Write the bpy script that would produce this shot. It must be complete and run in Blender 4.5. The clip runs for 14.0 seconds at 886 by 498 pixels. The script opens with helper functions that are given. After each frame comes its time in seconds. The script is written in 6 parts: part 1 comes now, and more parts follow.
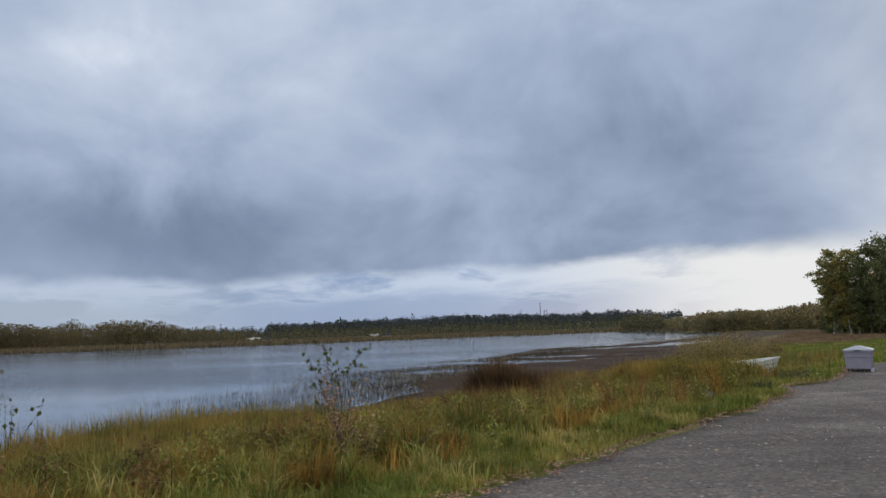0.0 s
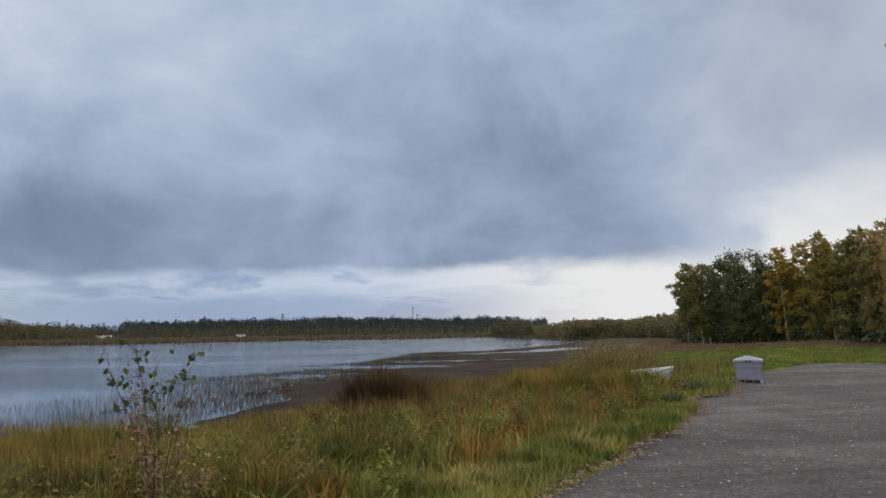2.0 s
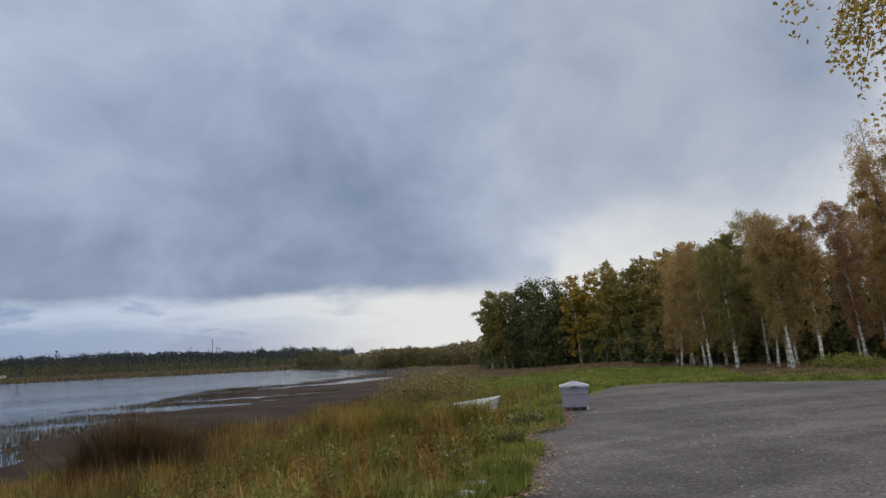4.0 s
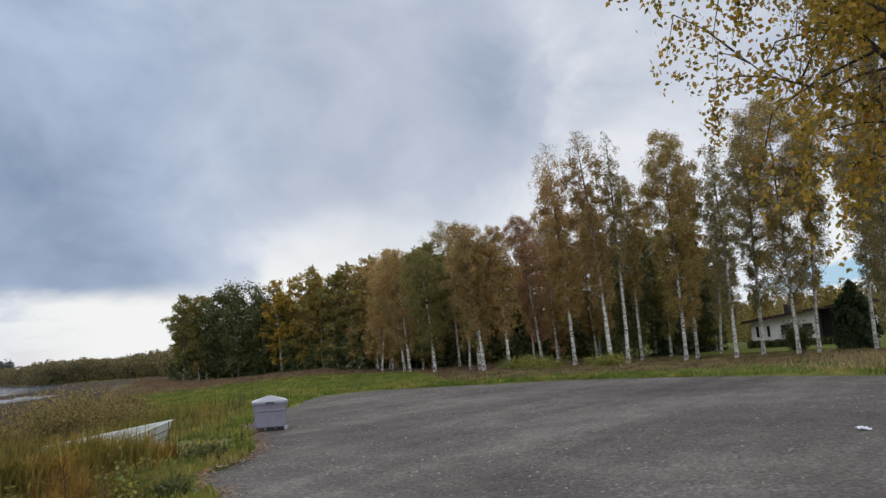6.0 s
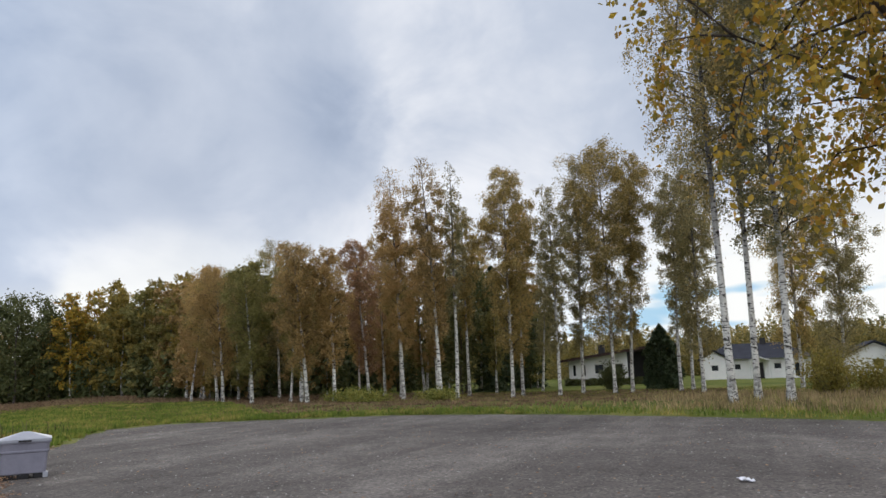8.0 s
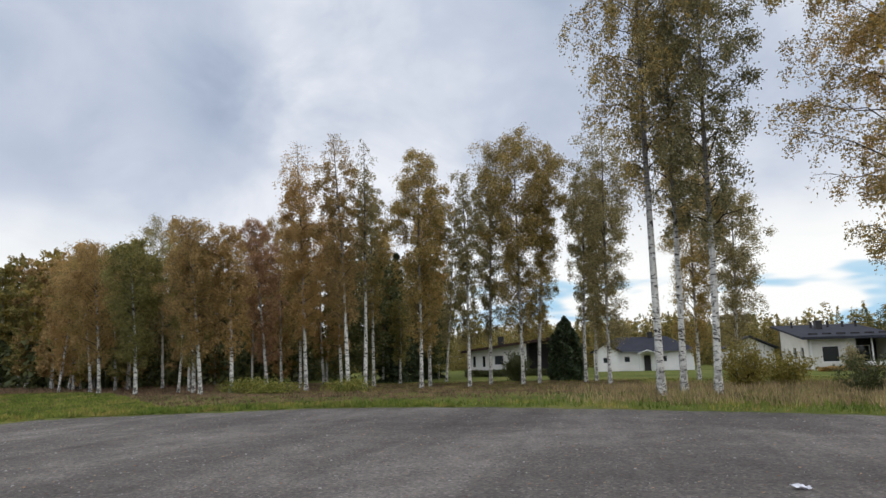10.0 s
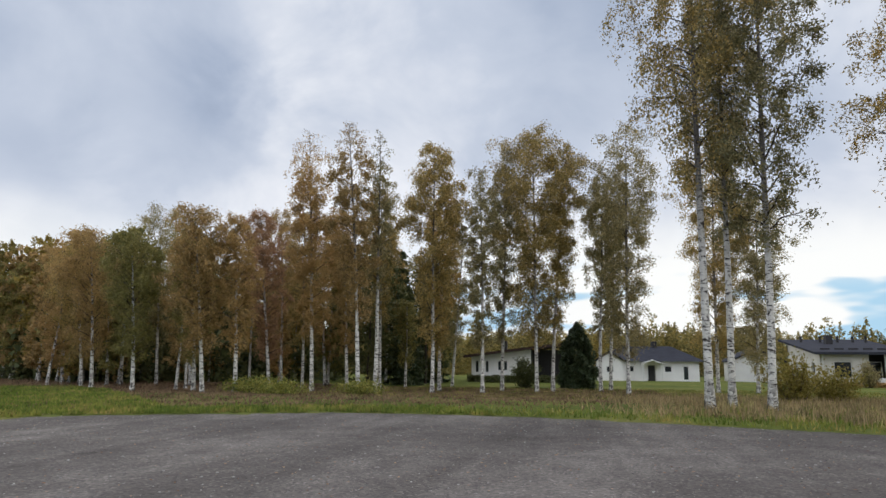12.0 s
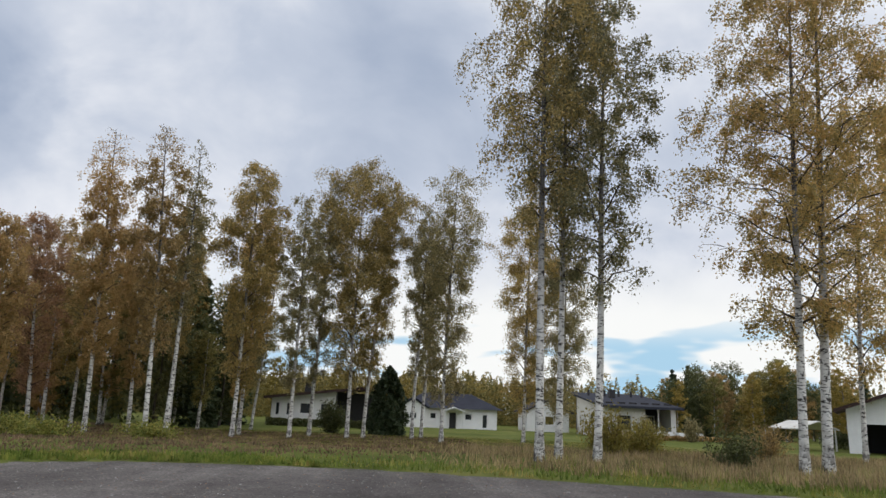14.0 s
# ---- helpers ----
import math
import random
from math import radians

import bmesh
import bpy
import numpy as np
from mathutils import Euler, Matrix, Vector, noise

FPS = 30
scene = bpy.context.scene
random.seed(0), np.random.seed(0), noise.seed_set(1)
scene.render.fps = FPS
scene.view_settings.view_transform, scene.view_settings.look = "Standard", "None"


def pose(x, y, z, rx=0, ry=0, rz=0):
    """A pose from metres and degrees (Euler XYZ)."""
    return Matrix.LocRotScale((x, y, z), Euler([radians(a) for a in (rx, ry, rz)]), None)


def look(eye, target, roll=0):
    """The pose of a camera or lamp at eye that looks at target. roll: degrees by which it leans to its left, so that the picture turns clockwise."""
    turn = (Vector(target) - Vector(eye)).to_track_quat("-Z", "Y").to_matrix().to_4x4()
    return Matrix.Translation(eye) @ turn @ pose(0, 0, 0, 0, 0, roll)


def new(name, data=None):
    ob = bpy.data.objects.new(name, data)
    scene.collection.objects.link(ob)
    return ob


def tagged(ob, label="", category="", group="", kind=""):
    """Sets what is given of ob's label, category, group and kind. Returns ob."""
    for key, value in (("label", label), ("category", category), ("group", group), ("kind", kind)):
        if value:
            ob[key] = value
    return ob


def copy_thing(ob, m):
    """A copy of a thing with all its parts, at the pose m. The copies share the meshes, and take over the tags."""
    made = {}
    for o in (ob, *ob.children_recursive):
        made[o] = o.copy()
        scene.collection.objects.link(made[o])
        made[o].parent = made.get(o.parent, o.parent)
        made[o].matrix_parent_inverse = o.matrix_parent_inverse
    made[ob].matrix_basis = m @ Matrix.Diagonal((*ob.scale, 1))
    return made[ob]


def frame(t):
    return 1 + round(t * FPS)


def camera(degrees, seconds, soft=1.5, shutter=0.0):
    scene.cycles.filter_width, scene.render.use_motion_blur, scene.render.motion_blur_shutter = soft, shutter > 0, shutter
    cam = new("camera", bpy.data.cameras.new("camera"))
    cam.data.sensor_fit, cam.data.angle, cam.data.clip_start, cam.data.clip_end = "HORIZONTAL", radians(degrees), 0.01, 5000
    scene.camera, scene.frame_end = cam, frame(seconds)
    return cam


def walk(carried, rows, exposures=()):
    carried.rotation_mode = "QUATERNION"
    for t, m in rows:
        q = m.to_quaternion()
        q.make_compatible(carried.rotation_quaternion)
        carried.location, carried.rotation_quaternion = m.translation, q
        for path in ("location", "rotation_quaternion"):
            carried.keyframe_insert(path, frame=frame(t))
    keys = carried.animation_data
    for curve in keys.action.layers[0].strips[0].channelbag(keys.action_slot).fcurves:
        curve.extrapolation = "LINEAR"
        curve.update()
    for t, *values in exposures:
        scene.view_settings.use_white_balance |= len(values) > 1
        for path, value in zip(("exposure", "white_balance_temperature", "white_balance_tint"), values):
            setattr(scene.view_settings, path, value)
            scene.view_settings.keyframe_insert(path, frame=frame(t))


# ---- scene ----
cam = camera(66.7, 14.0)
PATH = [
    (0, (2.166, -0.067, 1.619), (2.192, 1.918, 1.865), -1.9),
    (0.5, (2.072, 0.524, 1.623), (1.847, 2.49, 1.917), -2.4),
    (1, (2.031, 1.144, 1.6), (1.934, 3.126, 1.85), -0.9),
    (1.5, (2.07, 1.82, 1.603), (2.229, 3.798, 1.854), 1.1),
    (2, (2.133, 2.52, 1.595), (2.525, 4.466, 1.842), -0.7),
    (2.2, (2.156, 2.807, 1.593), (2.514, 4.756, 1.863), 0.7),
    (4.3, (3.33, 5.874, 1.592), (4.39, 7.539, 1.909), -1.9),
    (4.5, (3.506, 6.12, 1.569), (4.658, 7.724, 1.88), -1.1),
    (5, (3.971, 6.703, 1.588), (5.319, 8.136, 1.946), -0.5),
    (5.5, (4.5, 7.222, 1.615), (6.015, 8.485, 1.942), -1.2),
    (6, (4.975, 7.747, 1.611), (6.549, 8.945, 1.905), -3.7),
    (6.5, (5.443, 8.196, 1.565), (7.016, 9.416, 1.759), -2.9),
    (7, (5.842, 8.56, 1.597), (7.467, 9.683, 1.911), -2.7),
    (7.5, (6.24, 8.917, 1.595), (7.817, 10.088, 1.97), -0.3),
    (8, (6.7, 9.226, 1.592), (8.517, 9.982, 1.952), -1.9),
    (8.2, (6.87, 9.358, 1.607), (8.768, 9.897, 1.933), -2.2),
    (10.3, (8.291, 11.722, 1.6), (10.214, 12.165, 1.924), -1.4),
    (10.5, (8.43, 11.941, 1.605), (10.349, 12.411, 1.917), -1.4),
    (11, (8.78, 12.461, 1.602), (10.728, 12.848, 1.839), -1.2),
    (11.5, (9.174, 12.966, 1.609), (11.107, 13.396, 1.893), 0.4),
    (12, (9.592, 13.432, 1.605), (11.52, 13.843, 1.939), 0.4),
    (12.5, (10.054, 13.871, 1.611), (11.982, 14.278, 1.955), -0.0),
    (13, (10.521, 14.246, 1.618), (12.462, 14.503, 2.024), -1.3),
    (13.5, (10.959, 14.556, 1.619), (12.908, 14.661, 2.052), -2.3),
    (14, (11.404, 14.849, 1.61), (13.342, 14.687, 2.079), 2.3),
]
walk(cam, [(t, look(eye, target, roll)) for t, eye, target, roll in PATH], [(0, -0.28), (1.0, -0.40), (2.2, -0.30), (4.5, -0.40), (5.3, -0.36), (6.5, -0.04), (8.5, 0.0), (12.8, 0.0), (14, -0.06)])

# ---------- world, sun ----------
SUN_AZ, SUN_EL = 38.0, 16.0          # degrees from +y towards +x, and above the horizon


def link_nodes(tree):
    """A short way to add nodes: N(type, inputs..., attributes...)."""
    def N(kind, ins=None, **attrs):
        node = tree.nodes.new(kind)
        if "operation" in attrs:
            node.operation = attrs["operation"]
        if "blend_type" in attrs:
            node.blend_type = attrs["blend_type"]
        if "data_type" in attrs:
            node.data_type = attrs["data_type"]
        if "noise_dimensions" in attrs:
            node.noise_dimensions = attrs["noise_dimensions"]
        if "feature" in attrs:
            node.feature = attrs["feature"]
        if "attribute_name" in attrs:
            node.attribute_name = attrs["attribute_name"]
        for key, value in (ins or {}).items():
            socket = node.inputs[key]
            if isinstance(value, bpy.types.NodeSocket):
                tree.links.new(value, socket)
            else:
                socket.default_value = value
        return node
    return N


def ramp(N, fac, stops):
    node = N("ShaderNodeValToRGB", {"Fac": fac})
    e = node.color_ramp.elements
    while len(e) < len(stops):
        e.new(0.5)
    for el, (p, c) in zip(e, stops):
        el.position, el.color = p, (*c, 1) if len(c) == 3 else c
    return node.outputs["Color"]


def math_node(N, op, a, b=0.0, c=0.0):
    return N("ShaderNodeMath", {0: a, 1: b, 2: c}, operation=op).outputs[0]


def smooth(N, x, lo, hi, a=0.0, b=1.0):
    node = N("ShaderNodeMapRange", {"Value": x, "From Min": lo, "From Max": hi, "To Min": a, "To Max": b})
    node.interpolation_type = "SMOOTHSTEP"
    return node.outputs["Result"]


def mix_col(N, fac, a, b, mode="MIX"):
    node = N("ShaderNodeMix", data_type="RGBA", blend_type=mode)
    tree = node.id_data
    for socket, value in ((node.inputs[0], fac), (node.inputs[6], a), (node.inputs[7], b)):
        if isinstance(value, bpy.types.NodeSocket):
            tree.links.new(value, socket)
        else:
            socket.default_value = (*value, 1) if isinstance(value, tuple) and len(value) == 3 else value
    return node.outputs[2]


def noise_fac(N, vec, scale, detail=4.0, rough=0.55, distort=0.0):
    return N("ShaderNodeTexNoise", {"Vector": vec, "Scale": scale, "Detail": detail, "Roughness": rough, "Distortion": distort}).outputs["Fac"]


def make_world():
    world = bpy.data.worlds.new("overcast_sky")
    scene.world = world
    world.use_nodes = True
    tree = world.node_tree
    tree.nodes.clear()
    N = link_nodes(tree)
    sky = N("ShaderNodeTexSky")
    sky.sky_type, sky.sun_disc = "NISHITA", False
    sky.sun_elevation, sky.sun_rotation = radians(SUN_EL), radians(SUN_AZ)
    way = N("ShaderNodeTexCoord").outputs["Generated"]
    xyz = N("ShaderNodeSeparateXYZ", {0: way})
    x, y, z = xyz.outputs
    up = math_node(N, "MAXIMUM", z, 0.0)
    az = N("ShaderNodeMath", {0: x, 1: y}, operation="ARCTAN2").outputs[0]
    # billows: noise over the sky's dome, a little flattened towards the horizon
    dome = N("ShaderNodeMapping", {"Vector": way, "Scale": (1.0, 1.0, 1.35), "Location": (0.31, 0.12, 0.4)}).outputs[0]
    big = noise_fac(N, dome, 1.75, 3.0, 0.5, 0.2)
    mid = noise_fac(N, dome, 4.6, 5.0, 0.55, 0.35)
    fine = noise_fac(N, N("ShaderNodeMapping", {"Vector": way, "Scale": (1.0, 1.0, 1.2)}).outputs[0], 9.0, 4.0, 0.5, 0.2)
    body = math_node(N, "ADD", math_node(N, "MULTIPLY", big, 0.47), math_node(N, "ADD", math_node(N, "MULTIPLY", mid, 0.40), math_node(N, "MULTIPLY", fine, 0.13)))
    # the deck: dark and heavy over the lake, thin and pale past the wood, brighter overhead
    pale = smooth(N, az, radians(20), radians(46))
    rise = smooth(N, up, 0.14, 0.42)
    top = smooth(N, up, 0.45, 0.85)
    tone = math_node(N, "MULTIPLY_ADD", math_node(N, "SUBTRACT", body, 0.5), 1.15, 0.43)
    tone = math_node(N, "MULTIPLY_ADD", rise, 0.18, tone)
    tone = math_node(N, "MULTIPLY_ADD", math_node(N, "MULTIPLY", pale, math_node(N, "SUBTRACT", 1.0, rise)), 0.27, tone)
    tone = math_node(N, "MULTIPLY_ADD", pale, 0.10, tone)
    tone = math_node(N, "MULTIPLY_ADD", top, 0.30, tone)
    # extra brightness added to the unseen sky behind the walk, lighting facing sides
    behind = math_node(N, "ADD", smooth(N, az, radians(-45), radians(-85)), smooth(N, az, radians(126), radians(150)))
    tone = math_node(N, "MULTIPLY_ADD", behind, 0.42, tone)
    # heavy and thin places in the deck: bearing, height, width, depth, amount
    warp = math_node(N, "MULTIPLY", math_node(N, "SUBTRACT", mid, 0.5), 0.22)
    for bearing, high, wide, deep, amount in ((-27, 0.16, 15, 0.08, -0.17), (-42, 0.34, 13, 0.22, -0.10), (30, 0.30, 15, 0.16, 0.06), (17, 0.17, 10, 0.06, 0.06), (19, 0.23, 9, 0.05, -0.04), (28, 0.14, 10, 0.03, -0.03), (14, 0.41, 11, 0.10, -0.05), (57.5, 0.36, 7, 0.085, -0.14), (46, 0.26, 5, 0.06, -0.08), (-12, 0.42, 11, 0.10, 0.05), (41, 0.17, 5, 0.04, 0.12), (72, 0.34, 8, 0.12, 0.05), (93, 0.50, 10, 0.06, -0.10)):
        a = math_node(N, "DIVIDE", math_node(N, "SUBTRACT", math_node(N, "ADD", az, warp), radians(bearing)), radians(wide))
        b = math_node(N, "DIVIDE", math_node(N, "SUBTRACT", math_node(N, "MULTIPLY_ADD", warp, 0.6, up), high), deep)
        d = math_node(N, "ADD", math_node(N, "MULTIPLY", a, a), math_node(N, "MULTIPLY", b, b))
        tone = math_node(N, "MULTIPLY_ADD", math_node(N, "POWER", 2.718, math_node(N, "MULTIPLY", d, -1.0)), amount, tone)
    cloud = ramp(N, tone, [(0.16, (0.150, 0.195, 0.285)), (0.34, (0.220, 0.285, 0.410)), (0.54, (0.39, 0.475, 0.63)), (0.70, (0.55, 0.63, 0.77)), (0.95, (0.98, 1.02, 1.08))])
    cloud = mix_col(N, 1.0, cloud, mix_col(N, behind, (1.0, 1.0, 1.0), (1.28, 1.28, 1.28)), "MULTIPLY")
    cloud = mix_col(N, 1.0, cloud, mix_col(N, pale, (1.16, 1.16, 1.16), (1.035, 1.0, 0.972)), "MULTIPLY")
    # the clear strip under the deck, low over the lake and higher beside the wood
    reach = smooth(N, az, radians(-10), radians(30), 0.085, 0.103)
    reach = math_node(N, "ADD", reach, smooth(N, az, radians(36.4), radians(38.4), 0.0, 0.050))
    reach = math_node(N, "ADD", reach, smooth(N, az, radians(38), radians(48), 0.0, 0.03))
    ragged = noise_fac(N, N("ShaderNodeMapping", {"Vector": way, "Scale": (3.0, 3.0, 6.0)}).outputs[0], 1.9, 5.0, 0.55, 0.2)
    edge = math_node(N, "SUBTRACT", math_node(N, "MULTIPLY_ADD", math_node(N, "SUBTRACT", ragged, 0.5), 0.055, up), reach)
    gap = math_node(N, "MULTIPLY", smooth(N, edge, math_node(N, "MULTIPLY_ADD", pale, 0.045, 0.010), math_node(N, "MULTIPLY_ADD", pale, -0.05, -0.012)), smooth(N, az, radians(-20), radians(5), 0.75, 1.0))
    sunny = math_node(N, "MULTIPLY", smooth(N, az, radians(0), radians(26)), smooth(N, math_node(N, "ABSOLUTE", math_node(N, "SUBTRACT", az, radians(66))), radians(6), radians(26), 0.62, 1.0))
    white = mix_col(N, sunny, (0.66, 0.76, 0.93), (0.99, 1.0, 0.99))
    streak = noise_fac(N, N("ShaderNodeMapping", {"Vector": way, "Scale": (3.4, 3.4, 15.0)}).outputs[0], 1.6, 5.0, 0.6, 0.3)
    blue = math_node(N, "MULTIPLY", smooth(N, math_node(N, "SUBTRACT", streak, math_node(N, "MULTIPLY", up, 1.6)), 0.36, 0.52), smooth(N, az, radians(27), radians(13)))
    band = math_node(N, "MULTIPLY", smooth(N, math_node(N, "MULTIPLY_ADD", math_node(N, "SUBTRACT", streak, 0.5), 0.08, up), 0.07, 0.035), smooth(N, az, radians(24), radians(10)))
    blue = math_node(N, "MAXIMUM", blue, math_node(N, "MULTIPLY", band, 0.85))
    clear = mix_col(N, 0.85, mix_col(N, 1.0, sky.outputs[0], (0.10, 0.10, 0.10), "MULTIPLY"), mix_col(N, smooth(N, az, radians(-26), radians(-10)), (0.46, 0.56, 0.72), (0.22, 0.36, 0.66)))
    low = mix_col(N, math_node(N, "MULTIPLY", blue, 0.85), white, clear)
    # small openings to clear sky low beyond the houses
    hole = noise_fac(N, N("ShaderNodeMapping", {"Vector": way, "Scale": (2.0, 2.0, 9.0), "Location": (0.2, 0.9, 0.55)}).outputs[0], 2.3, 3.0, 0.5)
    hole = math_node(N, "MULTIPLY", smooth(N, hole, 0.535, 0.63), math_node(N, "MULTIPLY", smooth(N, az, radians(70), radians(86)), smooth(N, up, 0.16, 0.09)))
    low = mix_col(N, math_node(N, "MULTIPLY", hole, 0.8), low, (0.30, 0.60, 0.84))
    out = mix_col(N, gap, cloud, low)
    back = N("ShaderNodeBackground", {"Color": out, "Strength": 1.0})
    tree.links.new(back.outputs[0], N("ShaderNodeOutputWorld").inputs[0])


make_world()
sun = bpy.data.lights.new("sun", "SUN")
sun.energy, sun.angle, sun.color = 0.9, radians(14), (1.0, 0.95, 0.88)
new("sun", sun).matrix_world = look((0, 0, 0), (-math.sin(radians(SUN_AZ)) * math.cos(radians(SUN_EL)), -math.cos(radians(SUN_AZ)) * math.cos(radians(SUN_EL)), -math.sin(radians(SUN_EL))))


# ---------- materials ----------
def material(name):
    m = bpy.data.materials.new(name)
    m.use_nodes = True
    m.node_tree.nodes.clear()
    return m, link_nodes(m.node_tree)


def finish(m, N, surface, bump=None):
    m.node_tree.links.new(surface, N("ShaderNodeOutputMaterial").inputs[0])
    return m


def shaded(N, color, rough=0.8, metal=0.0, bump=None, strength=0.3, distance=0.02, spec=0.5):
    ins = {"Base Color": color, "Roughness": rough, "Metallic": metal, "Specular IOR Level": spec}
    if bump is not None:
        ins["Normal"] = N("ShaderNodeBump", {"Height": bump, "Strength": strength, "Distance": distance}).outputs[0]
    return N("ShaderNodeBsdfPrincipled", ins).outputs[0]


def leaf_material(name, stops, translucent=0.35, tree_tint=0.5):
    """Leaves: a colour of its own for each leaf, a cast of its own for each tree."""
    m, N = material(name)
    island = N("ShaderNodeNewGeometry").outputs["Random Per Island"]
    own = N("ShaderNodeObjectInfo").outputs["Random"]
    fac = math_node(N, "ADD", math_node(N, "MULTIPLY", island, 1 - tree_tint), math_node(N, "MULTIPLY", own, tree_tint))
    col = ramp(N, fac, stops)
    d = N("ShaderNodeBsdfPrincipled", {"Base Color": col, "Roughness": 0.6, "Specular IOR Level": 0.3}).outputs[0]
    tr = N("ShaderNodeBsdfTranslucent", {"Color": col}).outputs[0]
    return finish(m, N, N("ShaderNodeMixShader", {0: translucent, 1: d, 2: tr}).outputs[0])


def plain(name, color, rough=0.6, metal=0.0, vary=0.12, scale=6.0, bump=0.15, spec=0.3):
    """A surface with stains and grain."""
    m, N = material(name)
    at = N("ShaderNodeTexCoord").outputs["Object"]
    n = noise_fac(N, at, scale, 5.0, 0.6)
    n2 = noise_fac(N, at, scale * 9, 3.0, 0.6)
    dark = tuple(c * (1 - 2 * vary) for c in color)
    lite = tuple(min(1, c * (1 + vary)) for c in color)
    col = ramp(N, math_node(N, "ADD", math_node(N, "MULTIPLY", n, 0.7), math_node(N, "MULTIPLY", n2, 0.3)), [(0.3, dark), (0.7, lite)])
    return finish(m, N, shaded(N, col, rough, metal, n2, bump, 0.01, spec))


def ground_material():
    m, N = material("soil_and_turf")
    at = N("ShaderNodeNewGeometry").outputs["Position"]
    zone = N("ShaderNodeAttribute", attribute_name="zone").outputs["Color"]
    sep = N("ShaderNodeSeparateColor", {0: zone})
    wob = math_node(N, "MULTIPLY", math_node(N, "SUBTRACT", noise_fac(N, at, 0.35, 5.0, 0.6), 0.5), 0.9)
    big, fine = noise_fac(N, at, 0.22, 4.0), noise_fac(N, at, 3.5, 5.0, 0.65)
    mixed = math_node(N, "ADD", math_node(N, "MULTIPLY", big, 0.6), math_node(N, "MULTIPLY", fine, 0.4))
    turf = ramp(N, mixed, [(0.32, (0.06, 0.075, 0.018)), (0.5, (0.11, 0.13, 0.03)), (0.66, (0.19, 0.175, 0.06))])
    heath = ramp(N, mixed, [(0.3, (0.075, 0.05, 0.03)), (0.5, (0.125, 0.085, 0.05)), (0.7, (0.17, 0.14, 0.065))])
    mud = ramp(N, mixed, [(0.35, (0.022, 0.015, 0.011)), (0.55, (0.050, 0.034, 0.025)), (0.7, (0.085, 0.058, 0.040))])
    col = mix_col(N, smooth(N, math_node(N, "ADD", sep.outputs[0], wob), 0.35, 0.65), turf, heath)
    wet = smooth(N, math_node(N, "ADD", sep.outputs[1], wob), 0.4, 0.6)
    col = mix_col(N, wet, col, mud)
    return finish(m, N, shaded(N, col, 0.95, 0, fine, 0.6, 0.08, 0.06))


def gravel_material():
    m, N = material("packed_gravel")
    at = N("ShaderNodeNewGeometry").outputs["Position"]
    stones = N("ShaderNodeTexVoronoi", {"Vector": at, "Scale": 26.0, "Randomness": 1.0})
    pebbles = N("ShaderNodeTexVoronoi", {"Vector": at, "Scale": 75.0, "Randomness": 1.0})
    big = noise_fac(N, at, 0.16, 4.0, 0.55, 0.4)
    mid = noise_fac(N, at, 1.1, 5.0, 0.6)
    # wheel tracks sweep round the lot
    bent = N("ShaderNodeMapping", {"Vector": at, "Rotation": (0, 0, radians(38)), "Scale": (0.05, 0.55, 1.0)}).outputs[0]
    ruts = noise_fac(N, bent, 1.0, 4.0, 0.6, 0.6)
    tone = math_node(N, "ADD", math_node(N, "MULTIPLY", big, 0.35), math_node(N, "ADD", math_node(N, "MULTIPLY", mid, 0.25), math_node(N, "MULTIPLY", ruts, 0.4)))
    base = ramp(N, tone, [(0.36, (0.080, 0.073, 0.071)), (0.5, (0.138, 0.126, 0.121)), (0.62, (0.215, 0.198, 0.189))])
    grey = N("ShaderNodeSeparateColor", {0: stones.outputs["Color"]}).outputs[0]
    grain = ramp(N, grey, [(0.0, (0.55, 0.55, 0.57)), (0.55, (1.0, 0.98, 0.96)), (0.90, (1.15, 1.12, 1.08)), (1.0, (1.8, 1.77, 1.73))])
    col = mix_col(N, 0.75, base, mix_col(N, 1.0, base, grain, "MULTIPLY"))
    high = math_node(N, "ADD", math_node(N, "MULTIPLY", stones.outputs["Distance"], -1.0), math_node(N, "MULTIPLY", pebbles.outputs["Distance"], -0.4))
    high = math_node(N, "ADD", high, math_node(N, "MULTIPLY", ruts, 2.0))
    return finish(m, N, shaded(N, col, 0.95, 0, high, 0.6, 0.03, 0.05))


def water_material():
    m, N = material("lake_water")
    at = N("ShaderNodeNewGeometry").outputs["Position"]
    wave = noise_fac(N, N("ShaderNodeMapping", {"Vector": at, "Scale": (0.8, 2.2, 1.0), "Rotation": (0, 0, 0.4)}).outputs[0], 2.2, 3.0, 0.6, 0.4)
    swell = noise_fac(N, N("ShaderNodeMapping", {"Vector": at, "Scale": (0.01, 0.045, 1.0)}).outputs[0], 1.0, 3.0)
    strong = smooth(N, swell, 0.35, 0.65, 0.03, 0.12)
    b = N("ShaderNodeBump", {"Height": wave, "Strength": strong, "Distance": 0.25}).outputs[0]
    s = N("ShaderNodeBsdfPrincipled", {"Base Color": (0.07, 0.115, 0.185, 1), "Roughness": 0.05, "IOR": 1.333, "Normal": b, "Specular IOR Level": 0.5}).outputs[0]
    return finish(m, N, s)


